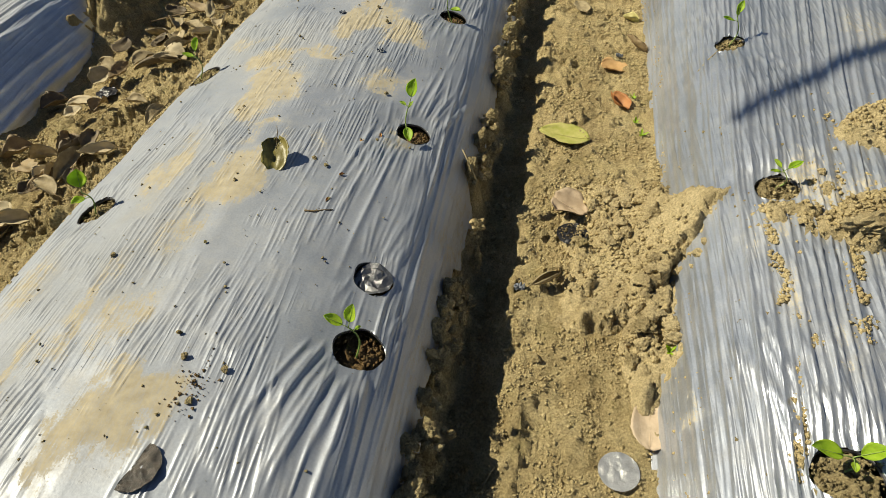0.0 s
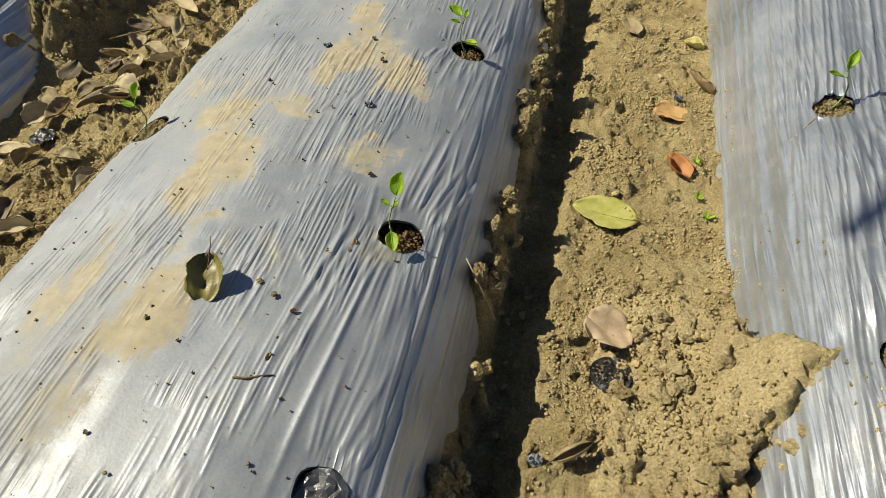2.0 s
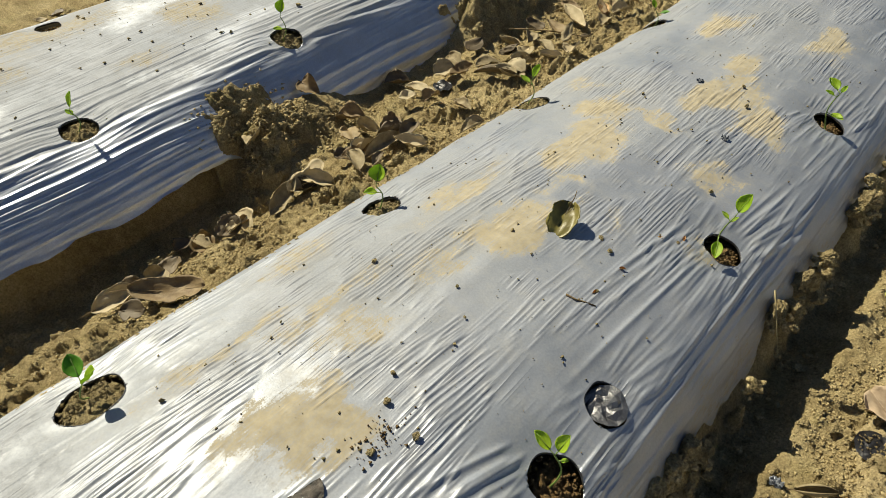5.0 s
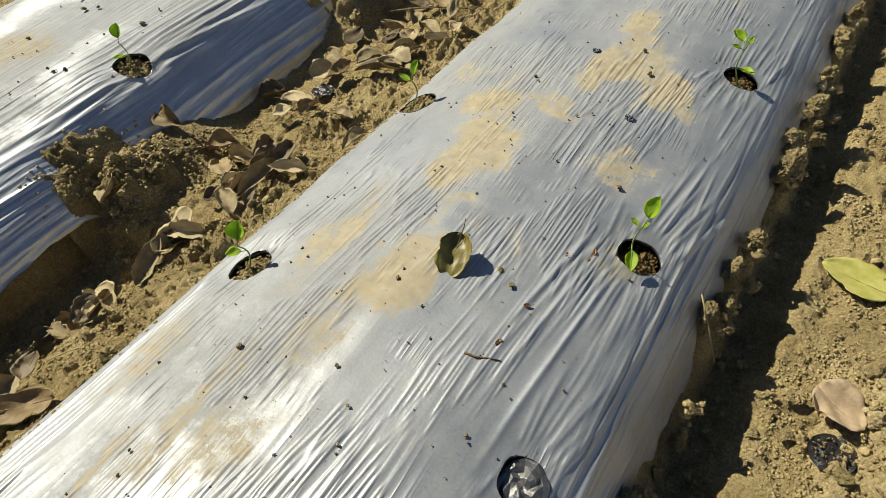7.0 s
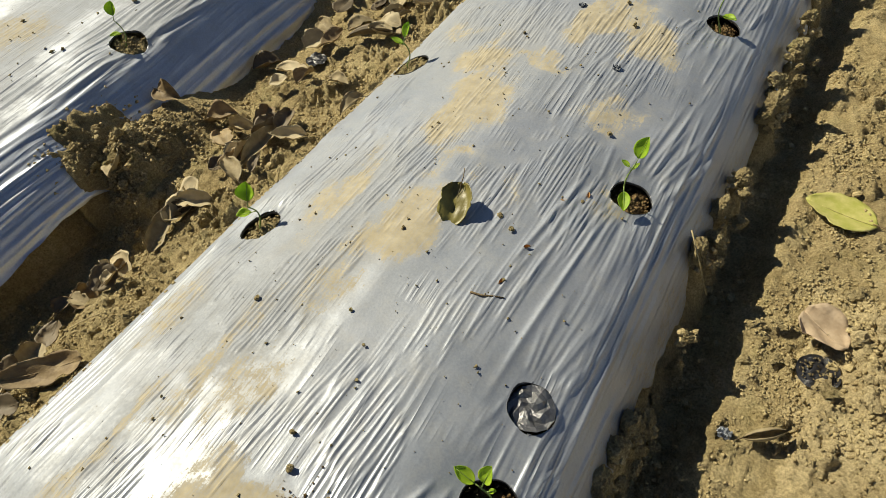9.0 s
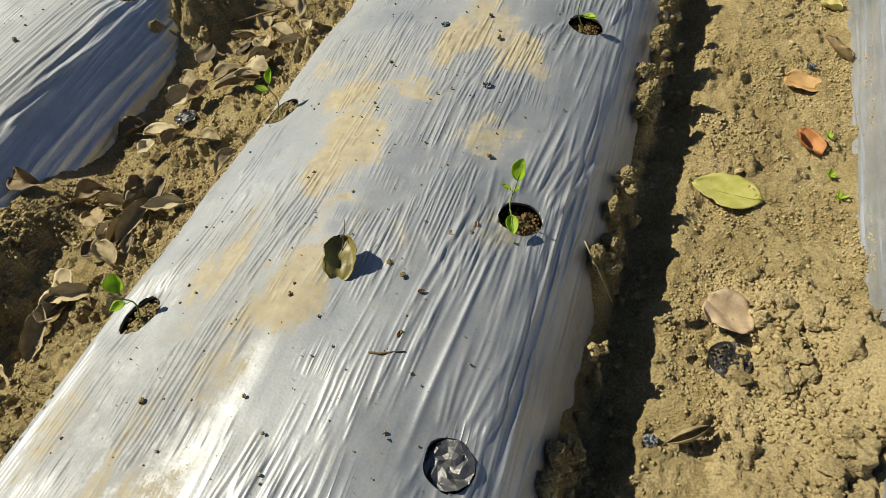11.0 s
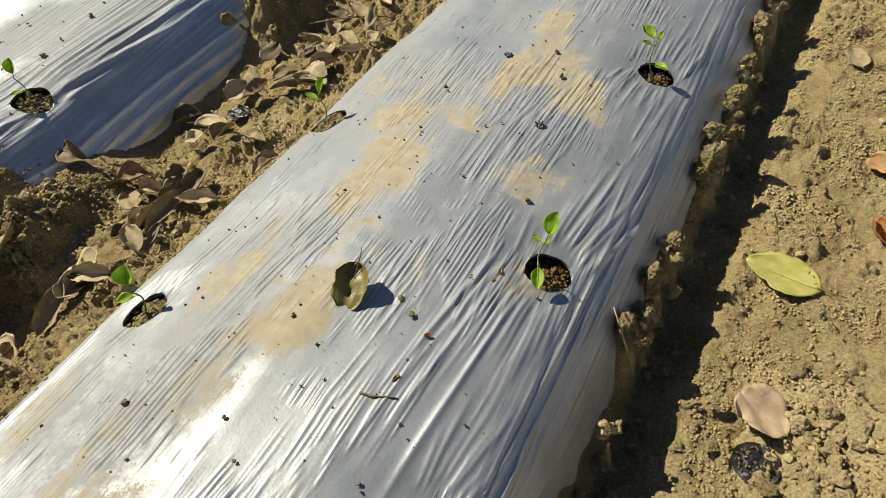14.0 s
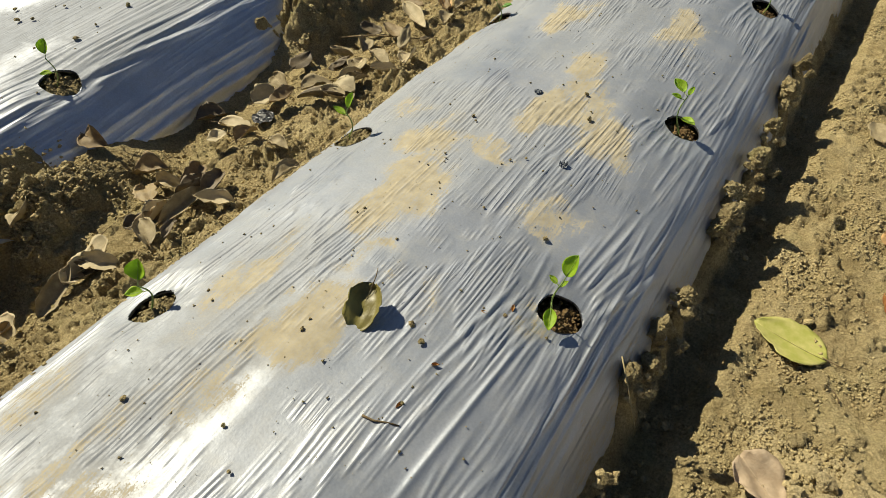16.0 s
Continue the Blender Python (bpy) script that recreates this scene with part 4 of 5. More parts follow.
# single specks of soil on the film
for x, y, size in ((-0.525, 0.553, 0.006), (-0.497, 0.511, 0.008), (-0.429, 0.497, 0.008), (-0.459, 0.437, 0.007), (-0.731, 0.718, 0.006), (-0.567, 0.758, 0.004), (-0.749, 0.514, 0.004),
                   (-0.513, 0.714, 0.004), (-0.49, 0.66, 0.004), (-0.456, 1.778, 0.007), (-0.415, 1.695, 0.008), (-0.345, 1.325, 0.008), (-0.442, 1.04, 0.006), (-0.378, 0.917, 0.005),
                   (-0.764, 0.298, 0.006), (-0.58, 0.942, 0.005), (-0.637, 1.582, 0.006), (-0.495, 1.48, 0.004), (-0.471, 1.503, 0.004), (-0.473, 1.33, 0.004), (-0.624, 1.569, 0.004), (-0.41, 1.02, 0.006), (-0.33, 1.14, 0.005)):
    clod(x, y, size, rnd, CLODS, "small brown speck of soil on the film", "soil specks on the film", 0.7, 0.2, height_at(x, y) + 0.002)


# ---- fallen leaves ----
def outline(t, kind):
    """Half width along the leaf, 0 to 1."""
    if kind == "oval":
        return math.sin(math.pi * t ** 0.85) ** 0.75
    if kind == "round":
        return math.sqrt(max(0.0, 1 - (2 * t - 1) ** 2)) ** 0.9
    return math.sin(math.pi * t ** 0.7) ** 0.9


def blade(name, length, width, mat, curl=0.0, fold=0.0, wave=0.0, kind="oval", seed=0, thick=0.0006, roll=0.0, torn=0.0):
    """A leaf along +y from its stalk at 0; curl bends its length up, fold and roll lift its sides."""
    rnd = random.Random(seed)
    n, m = 14, 10
    top = []
    ph = rnd.uniform(0, 6)
    off = Vector((seed * 3.1, 0, 0))
    for j in range(n + 1):
        t = j / n
        w = max(outline(min(max(t, 0.004), 0.996), kind), 0.03) * width / 2
        a = curl * (t - 0.35)
        py = length * (math.sin(a) / curl if abs(curl) > 1e-3 else t - 0.35) + 0.35 * length
        pz = length * ((1 - math.cos(a)) / curl if abs(curl) > 1e-3 else 0)
        for i in range(m + 1):
            u = 2 * i / m - 1
            b = roll * u
            x = w * (math.sin(b) / roll if abs(roll) > 1e-3 else u)
            z = w * ((1 - math.cos(b)) / abs(roll) if abs(roll) > 1e-3 else 0) + abs(u) * w * fold
            z += wave * width * (0.5 * math.sin(5 * t + 2 * u + ph) * abs(u) + 1.2 * noise.noise(Vector((u * 1.5, t * 3, 0)) + off))
            z -= 0.02 * width * math.exp(-(u / 0.12) ** 2)
            x *= 1 - torn * abs(u) ** 2 * (1.2 * max(0, noise.noise(Vector((t * 5, 3 * (u > 0), seed)))) + 0.9 * abs(noise.noise(Vector((t * 13, 5 * (u > 0), seed + 9)))))
            top.append((x * (1 + 0.06 * noise.noise(Vector((t * 9, u * 2, seed)))), py, pz + z))
    k = len(top)
    verts = top + [(x, y, z - thick) for x, y, z in top]
    faces = []
    for j in range(n):
        for i in range(m):
            a = j * (m + 1) + i
            faces.append((a, a + 1, a + m + 2, a + m + 1))
            faces.append((k + a, k + a + m + 1, k + a + m + 2, k + a + 1))
    rim = [i for i in range(m + 1)] + [j * (m + 1) + m for j in range(1, n + 1)] + [n * (m + 1) + i for i in range(m - 1, -1, -1)] + [j * (m + 1) for j in range(n - 1, 0, -1)]
    for a, b in zip(rim, rim[1:] + rim[:1]):
        faces.append((b, a, k + a, k + b))
    return mesh_of(name, verts, faces, mat)


def tube(name, points, r0, r1, mat, sides=7):
    pts = [Vector(p) for p in points]
    verts, faces = [], []
    for i, p in enumerate(pts):
        d = (pts[min(i + 1, len(pts) - 1)] - pts[max(i - 1, 0)]).normalized()
        q = d.to_track_quat("Z", "Y")
        r = r0 + (r1 - r0) * i / (len(pts) - 1)
        for k in range(sides):
            a = 2 * math.pi * k / sides
            verts.append(p + q @ Vector((r * math.cos(a), r * math.sin(a), 0)))
    for i in range(len(pts) - 1):
        for k in range(sides):
            a, b = i * sides + k, i * sides + (k + 1) % sides
            faces.append((a, b, b + sides, a + sides))
    faces.append(tuple(range(sides))[::-1])
    faces.append(tuple((len(pts) - 1) * sides + k for k in range(sides)))
    return mesh_of(name, verts, faces, mat)


def fallen_leaf(x, y, yaw, length, width, mat, label, curl=0.6, fold=0.1, wave=0.05, kind="oval", seed=0, pitch=0.0, bank=0.0, lift=0.004, roll=0.6, stalk=0.25, group="", category="dead leaf", torn=0.25):
    ob = new("fallen_leaf", blade("fallen_leaf", length, width, mat, curl, fold, wave, kind, seed, 0.0007, roll, torn))
    ob.matrix_basis = pose(x, y, height_at(x, y) + lift, pitch, bank, yaw) @ Matrix.Translation((0, -0.5 * length, 0))
    if stalk:
        part("stalk", tube("stalk", [(0, 0.01, 0.0005 + (0.02 * length if curl else 0)), (0, -0.4 * stalk * length, 0.003), (0.1 * stalk * length, -stalk * length, 0.004)], 0.0011, 0.0007, TWIG, 6), ob, "thin dry stalk")
    part("midrib", tube("midrib", [(0, length * t * 0.97, -0.0008) for t in (0.02, 0.3, 0.6)] if not curl else
         [(0, length * (math.sin(curl * (t - 0.35)) / curl) + 0.35 * length, length * (1 - math.cos(curl * (t - 0.35))) / curl - 0.013 * width) for t in (0.02, 0.2, 0.4, 0.6, 0.8, 0.95)], 0.0009, 0.0004, mat, 5), ob)
    return tagged(ob, label, category, group)


G_RIGHT = "fallen leaves in the bare furrow"
fallen_leaf(0.105, 1.508, 80, 0.142, 0.112, YELLOW_LEAF, "large fallen leaf turning from green to yellow", 0.2, 0.03, 0.02, "oval", 1, 0, 4, 0.008, 0.3, 0.3, G_RIGHT)
fallen_leaf(0.262, 1.665, 40, 0.078, 0.06, DEAD_RED, "small curled reddish-brown dead leaf", 1.2, 0.3, 0.12, "round", 2, 0, 0, 0.006, 1.2, 0.15, G_RIGHT)
fallen_leaf(0.258, 1.875, 75, 0.088, 0.075, DEAD_ORANGE, "pale orange-tan dead leaf lying on soil", 0.5, 0.1, 0.07, "round", 3, 0, 0, 0.006, 0.5, 0.2, G_RIGHT)
fallen_leaf(0.325, 1.975, 60, 0.09, 0.045, DEAD_BROWN, "dark curled brown leaf leaning on the film", 0.8, 0.4, 0.1, "oval", 4, 15, 25, 0.012, 1.6, 0.2, G_RIGHT)
fallen_leaf(0.325, 2.18, 70, 0.06, 0.045, YELLOW_LEAF, "small curled green leaf on the soil", 1.0, 0.4, 0.1, "oval", 5, 0, 10, 0.006, 1.2, 0.2, G_RIGHT)
fallen_leaf(0.162, 2.267, 20, 0.08, 0.06, DEAD_TAN, "flat pale tan dead leaf on soil", 0.3, 0.1, 0.05, "round", 6, 0, 0, 0.005, 0.3, 0.2, G_RIGHT)
fallen_leaf(0.116, 1.18, 55, 0.094, 0.088, PINK_TAN, "broad tan dead leaf with a torn edge", 0.4, 0.1, 0.15, "round", 7, 0, 0, 0.026, 0.5, 0.15, G_RIGHT)
fallen_leaf(0.066, 0.945, -55, 0.075, 0.055, DEAD_TAN, "curled tan leaf rolled along its length", 0.5, 0.2, 0.05, "oval", 8, 0, 20, 0.01, 2.6, 0.15, G_RIGHT)
fallen_leaf(0.262, 0.622, 175, 0.1, 0.078, PINK_TAN, "flat rounded pinkish-tan dead leaf", 0.3, 0.05, 0.05, "round", 9, 0, -4, 0.012, 0.3, 0.2, G_RIGHT)
fallen_leaf(-0.518, 1.02, 190, 0.082, 0.07, OLIVE_LEAF, "cupped olive-brown leaf propped up on the film", -0.4, 0.0, 0.1, "round", 10, -24, -8, 0.016, -0.9, 0.3, "")

G_LEFT = "litter of dead leaves beside the bed"
# place, yaw, length, width, tone, bank
LITTER = [(-1.415, 0.945, -150, 0.085, 0.05, 0, 40), (-1.475, 1.19, -92, 0.07, 0.06, 3, 35), (-1.336, 1.217, -53, 0.085, 0.06, 3, 0), (-1.247, 1.2, -77, 0.075, 0.05, 0, 20),
          (-1.182, 1.116, 3, 0.085, 0.05, 4, -12), (-1.134, 1.157, -2, 0.15, 0.045, 0, 25), (-1.205, 1.07, -32, 0.06, 0.04, 1, 10), (-1.214, 0.95, -15, 0.1, 0.065, 4, -8),
          (-1.284, 1.457, -76, 0.095, 0.045, 4, 0), (-1.26, 1.376, -46, 0.05, 0.035, 4, 8), (-1.212, 1.428, 1, 0.075, 0.045, 3, 0), (-1.298, 1.588, -14, 0.07, 0.06, 4, 15),
          (-1.323, 1.676, -114, 0.09, 0.05, 0, 25), (-1.228, 1.59, -25, 0.075, 0.05, 3, 0), (-1.197, 1.693, -39, 0.085, 0.06, 0, -6), (-1.13, 1.637, -68, 0.13, 0.045, 1, -20),
          (-1.118, 1.748, -21, 0.075, 0.045, 4, 20), (-1.194, 1.802, -49, 0.07, 0.04, 1, 0), (-1.214, 1.944, 29, 0.09, 0.045, 0, 30), (-1.15, 2.119, -126, 0.17, 0.05, 4, 0),
          (-1.22, 2.215, -96, 0.09, 0.04, 3, 10), (-1.036, 2.244, -27, 0.075, 0.05, 4, 0), (-1.094, 1.978, 22, 0.1, 0.03, 0, 20), (-1.324, 1.778, 5, 0.085, 0.05, 1, 10),
          (-1.219, 0.734, -101, 0.085, 0.065, 4, -10), (-1.314, 0.662, 12, 0.06, 0.05, 3, 30), (-1.245, 0.637, -81, 0.06, 0.03, 0, 0), (-1.199, 0.688, 17, 0.065, 0.045, 1, 25),
          (-1.201, 0.845, 25, 0.12, 0.045, 0, 30), (-1.216, 0.409, -15, 0.105, 0.05, 4, 12), (-1.2, 0.496, 19, 0.06, 0.05, 0, 30), (-1.103, 0.483, -48, 0.16, 0.05, 3, 25),
          (-1.093, 0.399, -53, 0.06, 0.04, 1, 20), (-1.3, 0.466, -43, 0.07, 0.045, 1, 0), (-1.354, 0.631, 18, 0.05, 0.04, 1, 10), (-1.28, 0.557, 18, 0.06, 0.045, 1, 0),
          (-1.39, 1.47, -40, 0.08, 0.06, 1, 0), (-1.155, 1.205, -30, 0.09, 0.05, 1, -25), (-1.27, 1.15, 60, 0.07, 0.05, 3, 0), (-1.2, 1.235, 20, 0.08, 0.05, 3, 15), (-1.165, 2.02, 70, 0.08, 0.045, 3, 0), (-1.25, 1.87, 100, 0.075, 0.05, 0, 20),
          (-1.15, 1.82, 30, 0.07, 0.05, 0, 0), (-1.12, 2.33, 50, 0.09, 0.05, 0, 0), (-1.2, 2.42, 120, 0.09, 0.05, 3, 0)]
for _ in range(12):
    y = rnd.uniform(0.3, 2.5)
    LITTER.append((SLANT * y - 1.1 - 0.24 * rnd.random(), y, rnd.uniform(0, 360), rnd.uniform(0.025, 0.05), rnd.uniform(0.018, 0.03), rnd.randrange(5), rnd.uniform(-15, 15)))
for _ in range(20):
    y = rnd.choice((1.15, 1.45, 1.7, 1.85, 2.1, 0.75)) + rnd.gauss(0, 0.09)
    LITTER.append((SLANT * y - 1.2 + rnd.gauss(0, 0.055), y, rnd.uniform(0, 360), rnd.uniform(0.06, 0.09), rnd.uniform(0.035, 0.055), rnd.randrange(5), rnd.uniform(-20, 25)))
TONES = [(DEAD_TAN, "curled pale tan dead leaf in the leaf litter"), (DEAD_DARK, "curled dark brown dead leaf in the leaf litter"), (DEAD_TAN, "dry cupped tan leaf on crumbly soil"), (DEAD_BROWN, "dry rolled brown leaf on crumbly soil"), (PALE_LEAF, "broad bleached tan leaf on crumbly soil")]
for k, (x, y, yaw, length, width, tone, bank) in enumerate(LITTER):
    mat, label = TONES[tone]
    fallen_leaf(x, y, yaw, length * 1.08, width * 1.32, mat, label, rnd.uniform(0.2, 1.3) * rnd.choice((-0.6, 1)), rnd.uniform(0, 0.3), rnd.uniform(0.05, 0.14), rnd.choice(("oval", "oval", "round")), 30 + k,
                rnd.uniform(-6, 8), bank, 0.025, rnd.choice((-1, 1)) * rnd.uniform(0.2, 1.5), 0.2 if k % 3 else 0, G_LEFT, torn=0.4)
for k in range(16):
    y = rnd.uniform(0.5, 1.9)
    mat, label = TONES[rnd.randrange(5)]
    fallen_leaf(SLANT * y - rnd.uniform(2.53, 2.9), y, rnd.uniform(0, 360), rnd.uniform(0.06, 0.1), rnd.uniform(0.045, 0.065), mat, label, rnd.uniform(-0.5, 1.2), 0.1, 0.1, "oval", 130 + k, 0, rnd.uniform(-15, 20), 0.02, rnd.uniform(-1, 1), 0.2 if k % 2 else 0, "dead leaves beyond the far bed", torn=0.4)
fallen_leaf(-1.09, 2.215, 40, 0.06, 0.045, DEAD_ORANGE, "bright orange dead leaf in the leaf litter", 0.8, 0.2, 0.1, "round", 90, 0, 0, 0.012, 1.0, 0.2, G_LEFT)


# ---- seedlings in their holes ----
def planting_soil(x, y, r, seed, low=0.03):
    n = 40
    bed = "left" if x < -1.3 else "main" if x < 0 else "right"
    top = float(film_base(bed, np.array([x]), np.array([y]))[0])
    U, V = np.meshgrid(np.linspace(-1, 1, n), np.linspace(-1, 1, n))
    X, Y = x + U * r * 1.35, y + V * r * 1.35
    z = 0.011 * chunks(X, Y, 0.016, seed) + 0.006 * fbm(X * 90, Y * 90, 3, seed)
    Z = film_base(bed, X, Y) - low + z + 0.004 * (U - V) - 0.13 * np.clip(np.hypot(U, V) - 0.64, 0, None)
    me = grid_mesh("planting_soil", np.stack([X.ravel(), Y.ravel(), Z.ravel()], 1), grid_faces(n, n), CLOD if low < 0.02 else MOIST)
    ob = new("planting_soil", me)
    tagged(ob, "dry crumbly soil filling the planting hole" if low < 0.02 else "dark crumbly moist soil inside the planting hole", "soil", "soil in the planting holes")
    return top - low


def seedling(base, head, leaves, label, thick=0.0018, bend=0.012):
    """Leaves: (along the stem 0 to 1, yaw, pitch, length, width, material)."""
    root = new("seedling")
    root.location = base
    b, h = Vector((0, 0, 0)), Vector(head) - Vector(base)
    side = Vector((h.y, -h.x, 0)).normalized() * bend if (h.x or h.y) else Vector((bend, 0, 0))
    pts = [b.lerp(h, t) + side * math.sin(math.pi * t) for t in (0, 0.15, 0.3, 0.45, 0.6, 0.75, 0.9, 1)]
    part("stem", tube("stem", [b - Vector((0, 0, 0.01))] + pts, thick, thick * 0.65, STEM, 8), root, "slender pale green stem")
    for k, (t, yaw, pitch, length, width, mat) in enumerate(leaves):
        f = t * 7
        i = min(int(f), 6)
        at = pts[i].lerp(pts[i + 1], f - i)
        way = Vector((math.cos(radians(yaw)) * math.cos(radians(pitch)), math.sin(radians(yaw)) * math.cos(radians(pitch)), math.sin(radians(pitch))))
        foot = at + way * length * 0.25
        length, width = length * 0.82, width * 1.0
        leaf = part("leaf", blade("leaf", length, width, mat, 0.5, 0.2, 0.05, "oval", 7 * k + int(abs(base[1]) * 100), 0.0005, 0.7), root)
        leaf.matrix_basis = Matrix.Translation(foot) @ pose(0, 0, 0, 0, 0, yaw - 90) @ pose(0, 0, 0, pitch)
        part("leaf_stalk", tube("leaf_stalk", [at, at.lerp(foot, 0.5) + Vector((0, 0, 0.001)), foot + way * 0.004], 0.0011, 0.0007, STEM, 6), root)
        part("vein", tube("vein", [(0, length * u, 0.0012 + 0.12 * length * (u - 0.35) ** 2) for u in (0.02, 0.3, 0.6, 0.85)], 0.0006, 0.0003, STEM, 5), leaf)
    return tagged(root, label, "seedling", "seedlings in the planting holes")


G, D = GREEN_LEAF, DEEP_LEAF
PLANTS = [  # hole, foot offset, head (z over the film), leaves, label
    (MAIN_HOLES[0], (-0.004, -0.005), (-0.262, 0.602, 0.055), [(1, 175, 25, 0.042, 0.022, G), (1, 70, 55, 0.04, 0.024, G), (0.8, 20, 30, 0.016, 0.008, G)], "young seedling with two bright green leaves"),
    (MAIN_HOLES[1], (-0.006, 0.0), (-0.261, 1.196, 0.1), [(1, 64, 58, 0.05, 0.032, G), (0.85, 165, 20, 0.022, 0.012, G), (0.45, -70, -25, 0.045, 0.024, G), (0.8, 40, 40, 0.02, 0.01, G)], "young seedling with upright bright green leaf"),
    (MAIN_HOLES[2], (-0.004, 0.0), (-0.248, 1.8, 0.1), [(1, 150, 20, 0.045, 0.03, G), (0.85, 200, 20, 0.03, 0.016, G), (0.4, -20, 0, 0.042, 0.025, G), (0.95, 60, 50, 0.025, 0.014, G)], "taller seedling with three green leaves"),
    (MAIN_HOLES[3], (0, 0), (-0.22, 2.47, 0.06), [(1, 160, 30, 0.04, 0.025, G), (0.6, 0, 10, 0.035, 0.022, G)], "young seedling with light green leaves"),
    (MAIN_HOLES[5], (-0.005, 0), (-0.878, 0.235, 0.035), [(1, 165, 25, 0.05, 0.032, D), (1, 40, 45, 0.05, 0.032, G)], "low seedling with a dark and a light leaf"),
    (MAIN_HOLES[6], (-0.005, 0.0), (-0.878, 0.874, 0.048), [(1, 110, 50, 0.045, 0.04, G), (0.6, -130, 5, 0.036, 0.024, G)], "seedling with a rounded bright green leaf"),
    (MAIN_HOLES[7], (-0.012, 0.0), (-0.893, 1.462, 0.055), [(1, 70, 55, 0.045, 0.026, G), (0.8, 180, 15, 0.04, 0.02, G)], "thin leaning seedling with light green leaves"),
    (MAIN_HOLES[8], (0, 0), (-0.878, 2.15, 0.05), [(1, 150, 40, 0.035, 0.02, G), (0.8, 0, 20, 0.04, 0.022, D)], "thin seedling with small green leaves"),
    (LEFT_HOLES[0], (-0.01, -0.005), (-1.635, 1.25, 0.06), [(1, 100, 60, 0.045, 0.038, G), (0.45, -120, 5, 0.035, 0.022, G)], "seedling with one rounded upright leaf"),
    (LEFT_HOLES[1], (-0.005, 0), (-1.665, 0.615, 0.05), [(1, 80, 65, 0.05, 0.028, G), (0.7, 200, 20, 0.03, 0.016, G)], "seedling with an upright light green leaf"),
    (LEFT_HOLES[3], (0, 0), (-1.59, 1.87, 0.06), [(1, 120, 50, 0.04, 0.03, G), (0.6, -60, 10, 0.03, 0.02, G)], "young seedling with light green leaves"),
    (RIGHT_HOLES[0], (0.0, 0.005), (0.515, 1.68, 0.06), [(1, 60, 55, 0.04, 0.02, G), (0.8, 190, 15, 0.042, 0.018, G), (0.9, 100, 60, 0.03, 0.012, G)], "thin seedling with narrow light green leaves"),
    (RIGHT_HOLES[1], (0, 0.005), (0.51, 1.08, 0.035), [(1, 25, 15, 0.04, 0.018, G), (1, 130, 20, 0.028, 0.014, G), (0.9, 190, 10, 0.03, 0.012, G)], "low seedling with small spread leaves"),
    (RIGHT_HOLES[2], (0, 0.01), (0.474, 0.475, 0.02), [(1, 180, 15, 0.06, 0.03, G), (1, 10, 20, 0.045, 0.028, G), (0.9, -100, 0, 0.02, 0.012, G)], "seedling with two broad bright green leaves"),
]
soil_top = {}
for k, hole in enumerate(MAIN_HOLES + LEFT_HOLES + RIGHT_HOLES[:3]):
    shallow = hole in (MAIN_HOLES[5], MAIN_HOLES[7], RIGHT_HOLES[1], RIGHT_HOLES[2], RIGHT_HOLES[0])
    soil_top[hole] = planting_soil(*hole, 500 + k, 0.008 if shallow else 0.013 if hole in (MAIN_HOLES[6], LEFT_HOLES[0], LEFT_HOLES[1]) else 0.021)
for k, hole in enumerate(MAIN_HOLES + LEFT_HOLES + RIGHT_HOLES[:3]):
    a, q = rng.uniform(0, 6.28, 150), hole[2] * 1.05 * np.sqrt(rng.rand(150))
    px, py = hole[0] + q * np.cos(a), hole[1] + q * np.sin(a)
    bed = "left" if hole[0] < -1.3 else "main" if hole[0] < 0 else "right"
    low = float(film_base(bed, np.array([hole[0]]), np.array([hole[1]]))[0]) - soil_top[hole]
    crumbs("hole_crumbs", "crumbs of soil inside the planting hole", np.stack([px, py, film_base(bed, px, py) - low + 0.003, 0.0012 + 0.005 * rng.rand(150) ** 2], 1), 600 + k, CLOD if low < 0.015 else MOIST)
for hole, (ox, oy), (hx, hy, up), leaves, label in PLANTS:
    top = soil_top[hole]
    seedling((hole[0] + ox, hole[1] + oy, top + 0.006), (hx, hy, soil_top[hole] + 0.012 + up), leaves, label)


# ---- cut film and twigs ----
DUSTY_BLACK = plain("dusty_black_film", (0.016, 0.014, 0.013), (0.1, 0.08, 0.06), 90, 0.35, 0.9)
SCRAP = plain("grey_film_scrap", (0.1, 0.11, 0.13), (0.26, 0.28, 0.32), 60, 0.4, 0.5, 0.3)
FLAP = plain("sunken_film_flap", (0.14, 0.14, 0.15), (0.27, 0.27, 0.28), 60, 0.32, 0.6, 0.7)


def crumpled_disc(name, x, y, z, r, mat, label, crease, seed, tilt=(0, 0), cut=9.0, category="film scrap", turn=None, facets=False):
    n, m = (4, 13) if facets else (12, 40)
    verts, faces = [(0, 0, 0)], []
    off = Vector((seed, 0, 0))
    for j in range(1, n + 1):
        for i in range(m):
            a, q = 2 * math.pi * i / m, r * j / n
            px, py = q * math.cos(a), min(q * math.sin(a), cut * r)
            p = Vector((px / r * 1.6, py / r * 1.6, 0)) + off
            z_ = crease * r * (abs(noise.noise(p)) * 2.2 + abs(noise.noise(p * 2.3)) * 1.0 - 0.5)
            verts.append((px, py, z_))
    for i in range(m):
        faces.append((0, 1 + i, 1 + (i + 1) % m))
        for j in range(n - 1):
            a, b = 1 + j * m + i, 1 + j * m + (i + 1) % m
            faces.append((a, a + m, b + m, b))
    ob = new(name, mesh_of(name, verts, faces, mat, not facets))
    ob.matrix_basis = pose(x, y, z, tilt[0], tilt[1], seed * 37 if turn is None else turn)
    return tagged(ob, label, category)


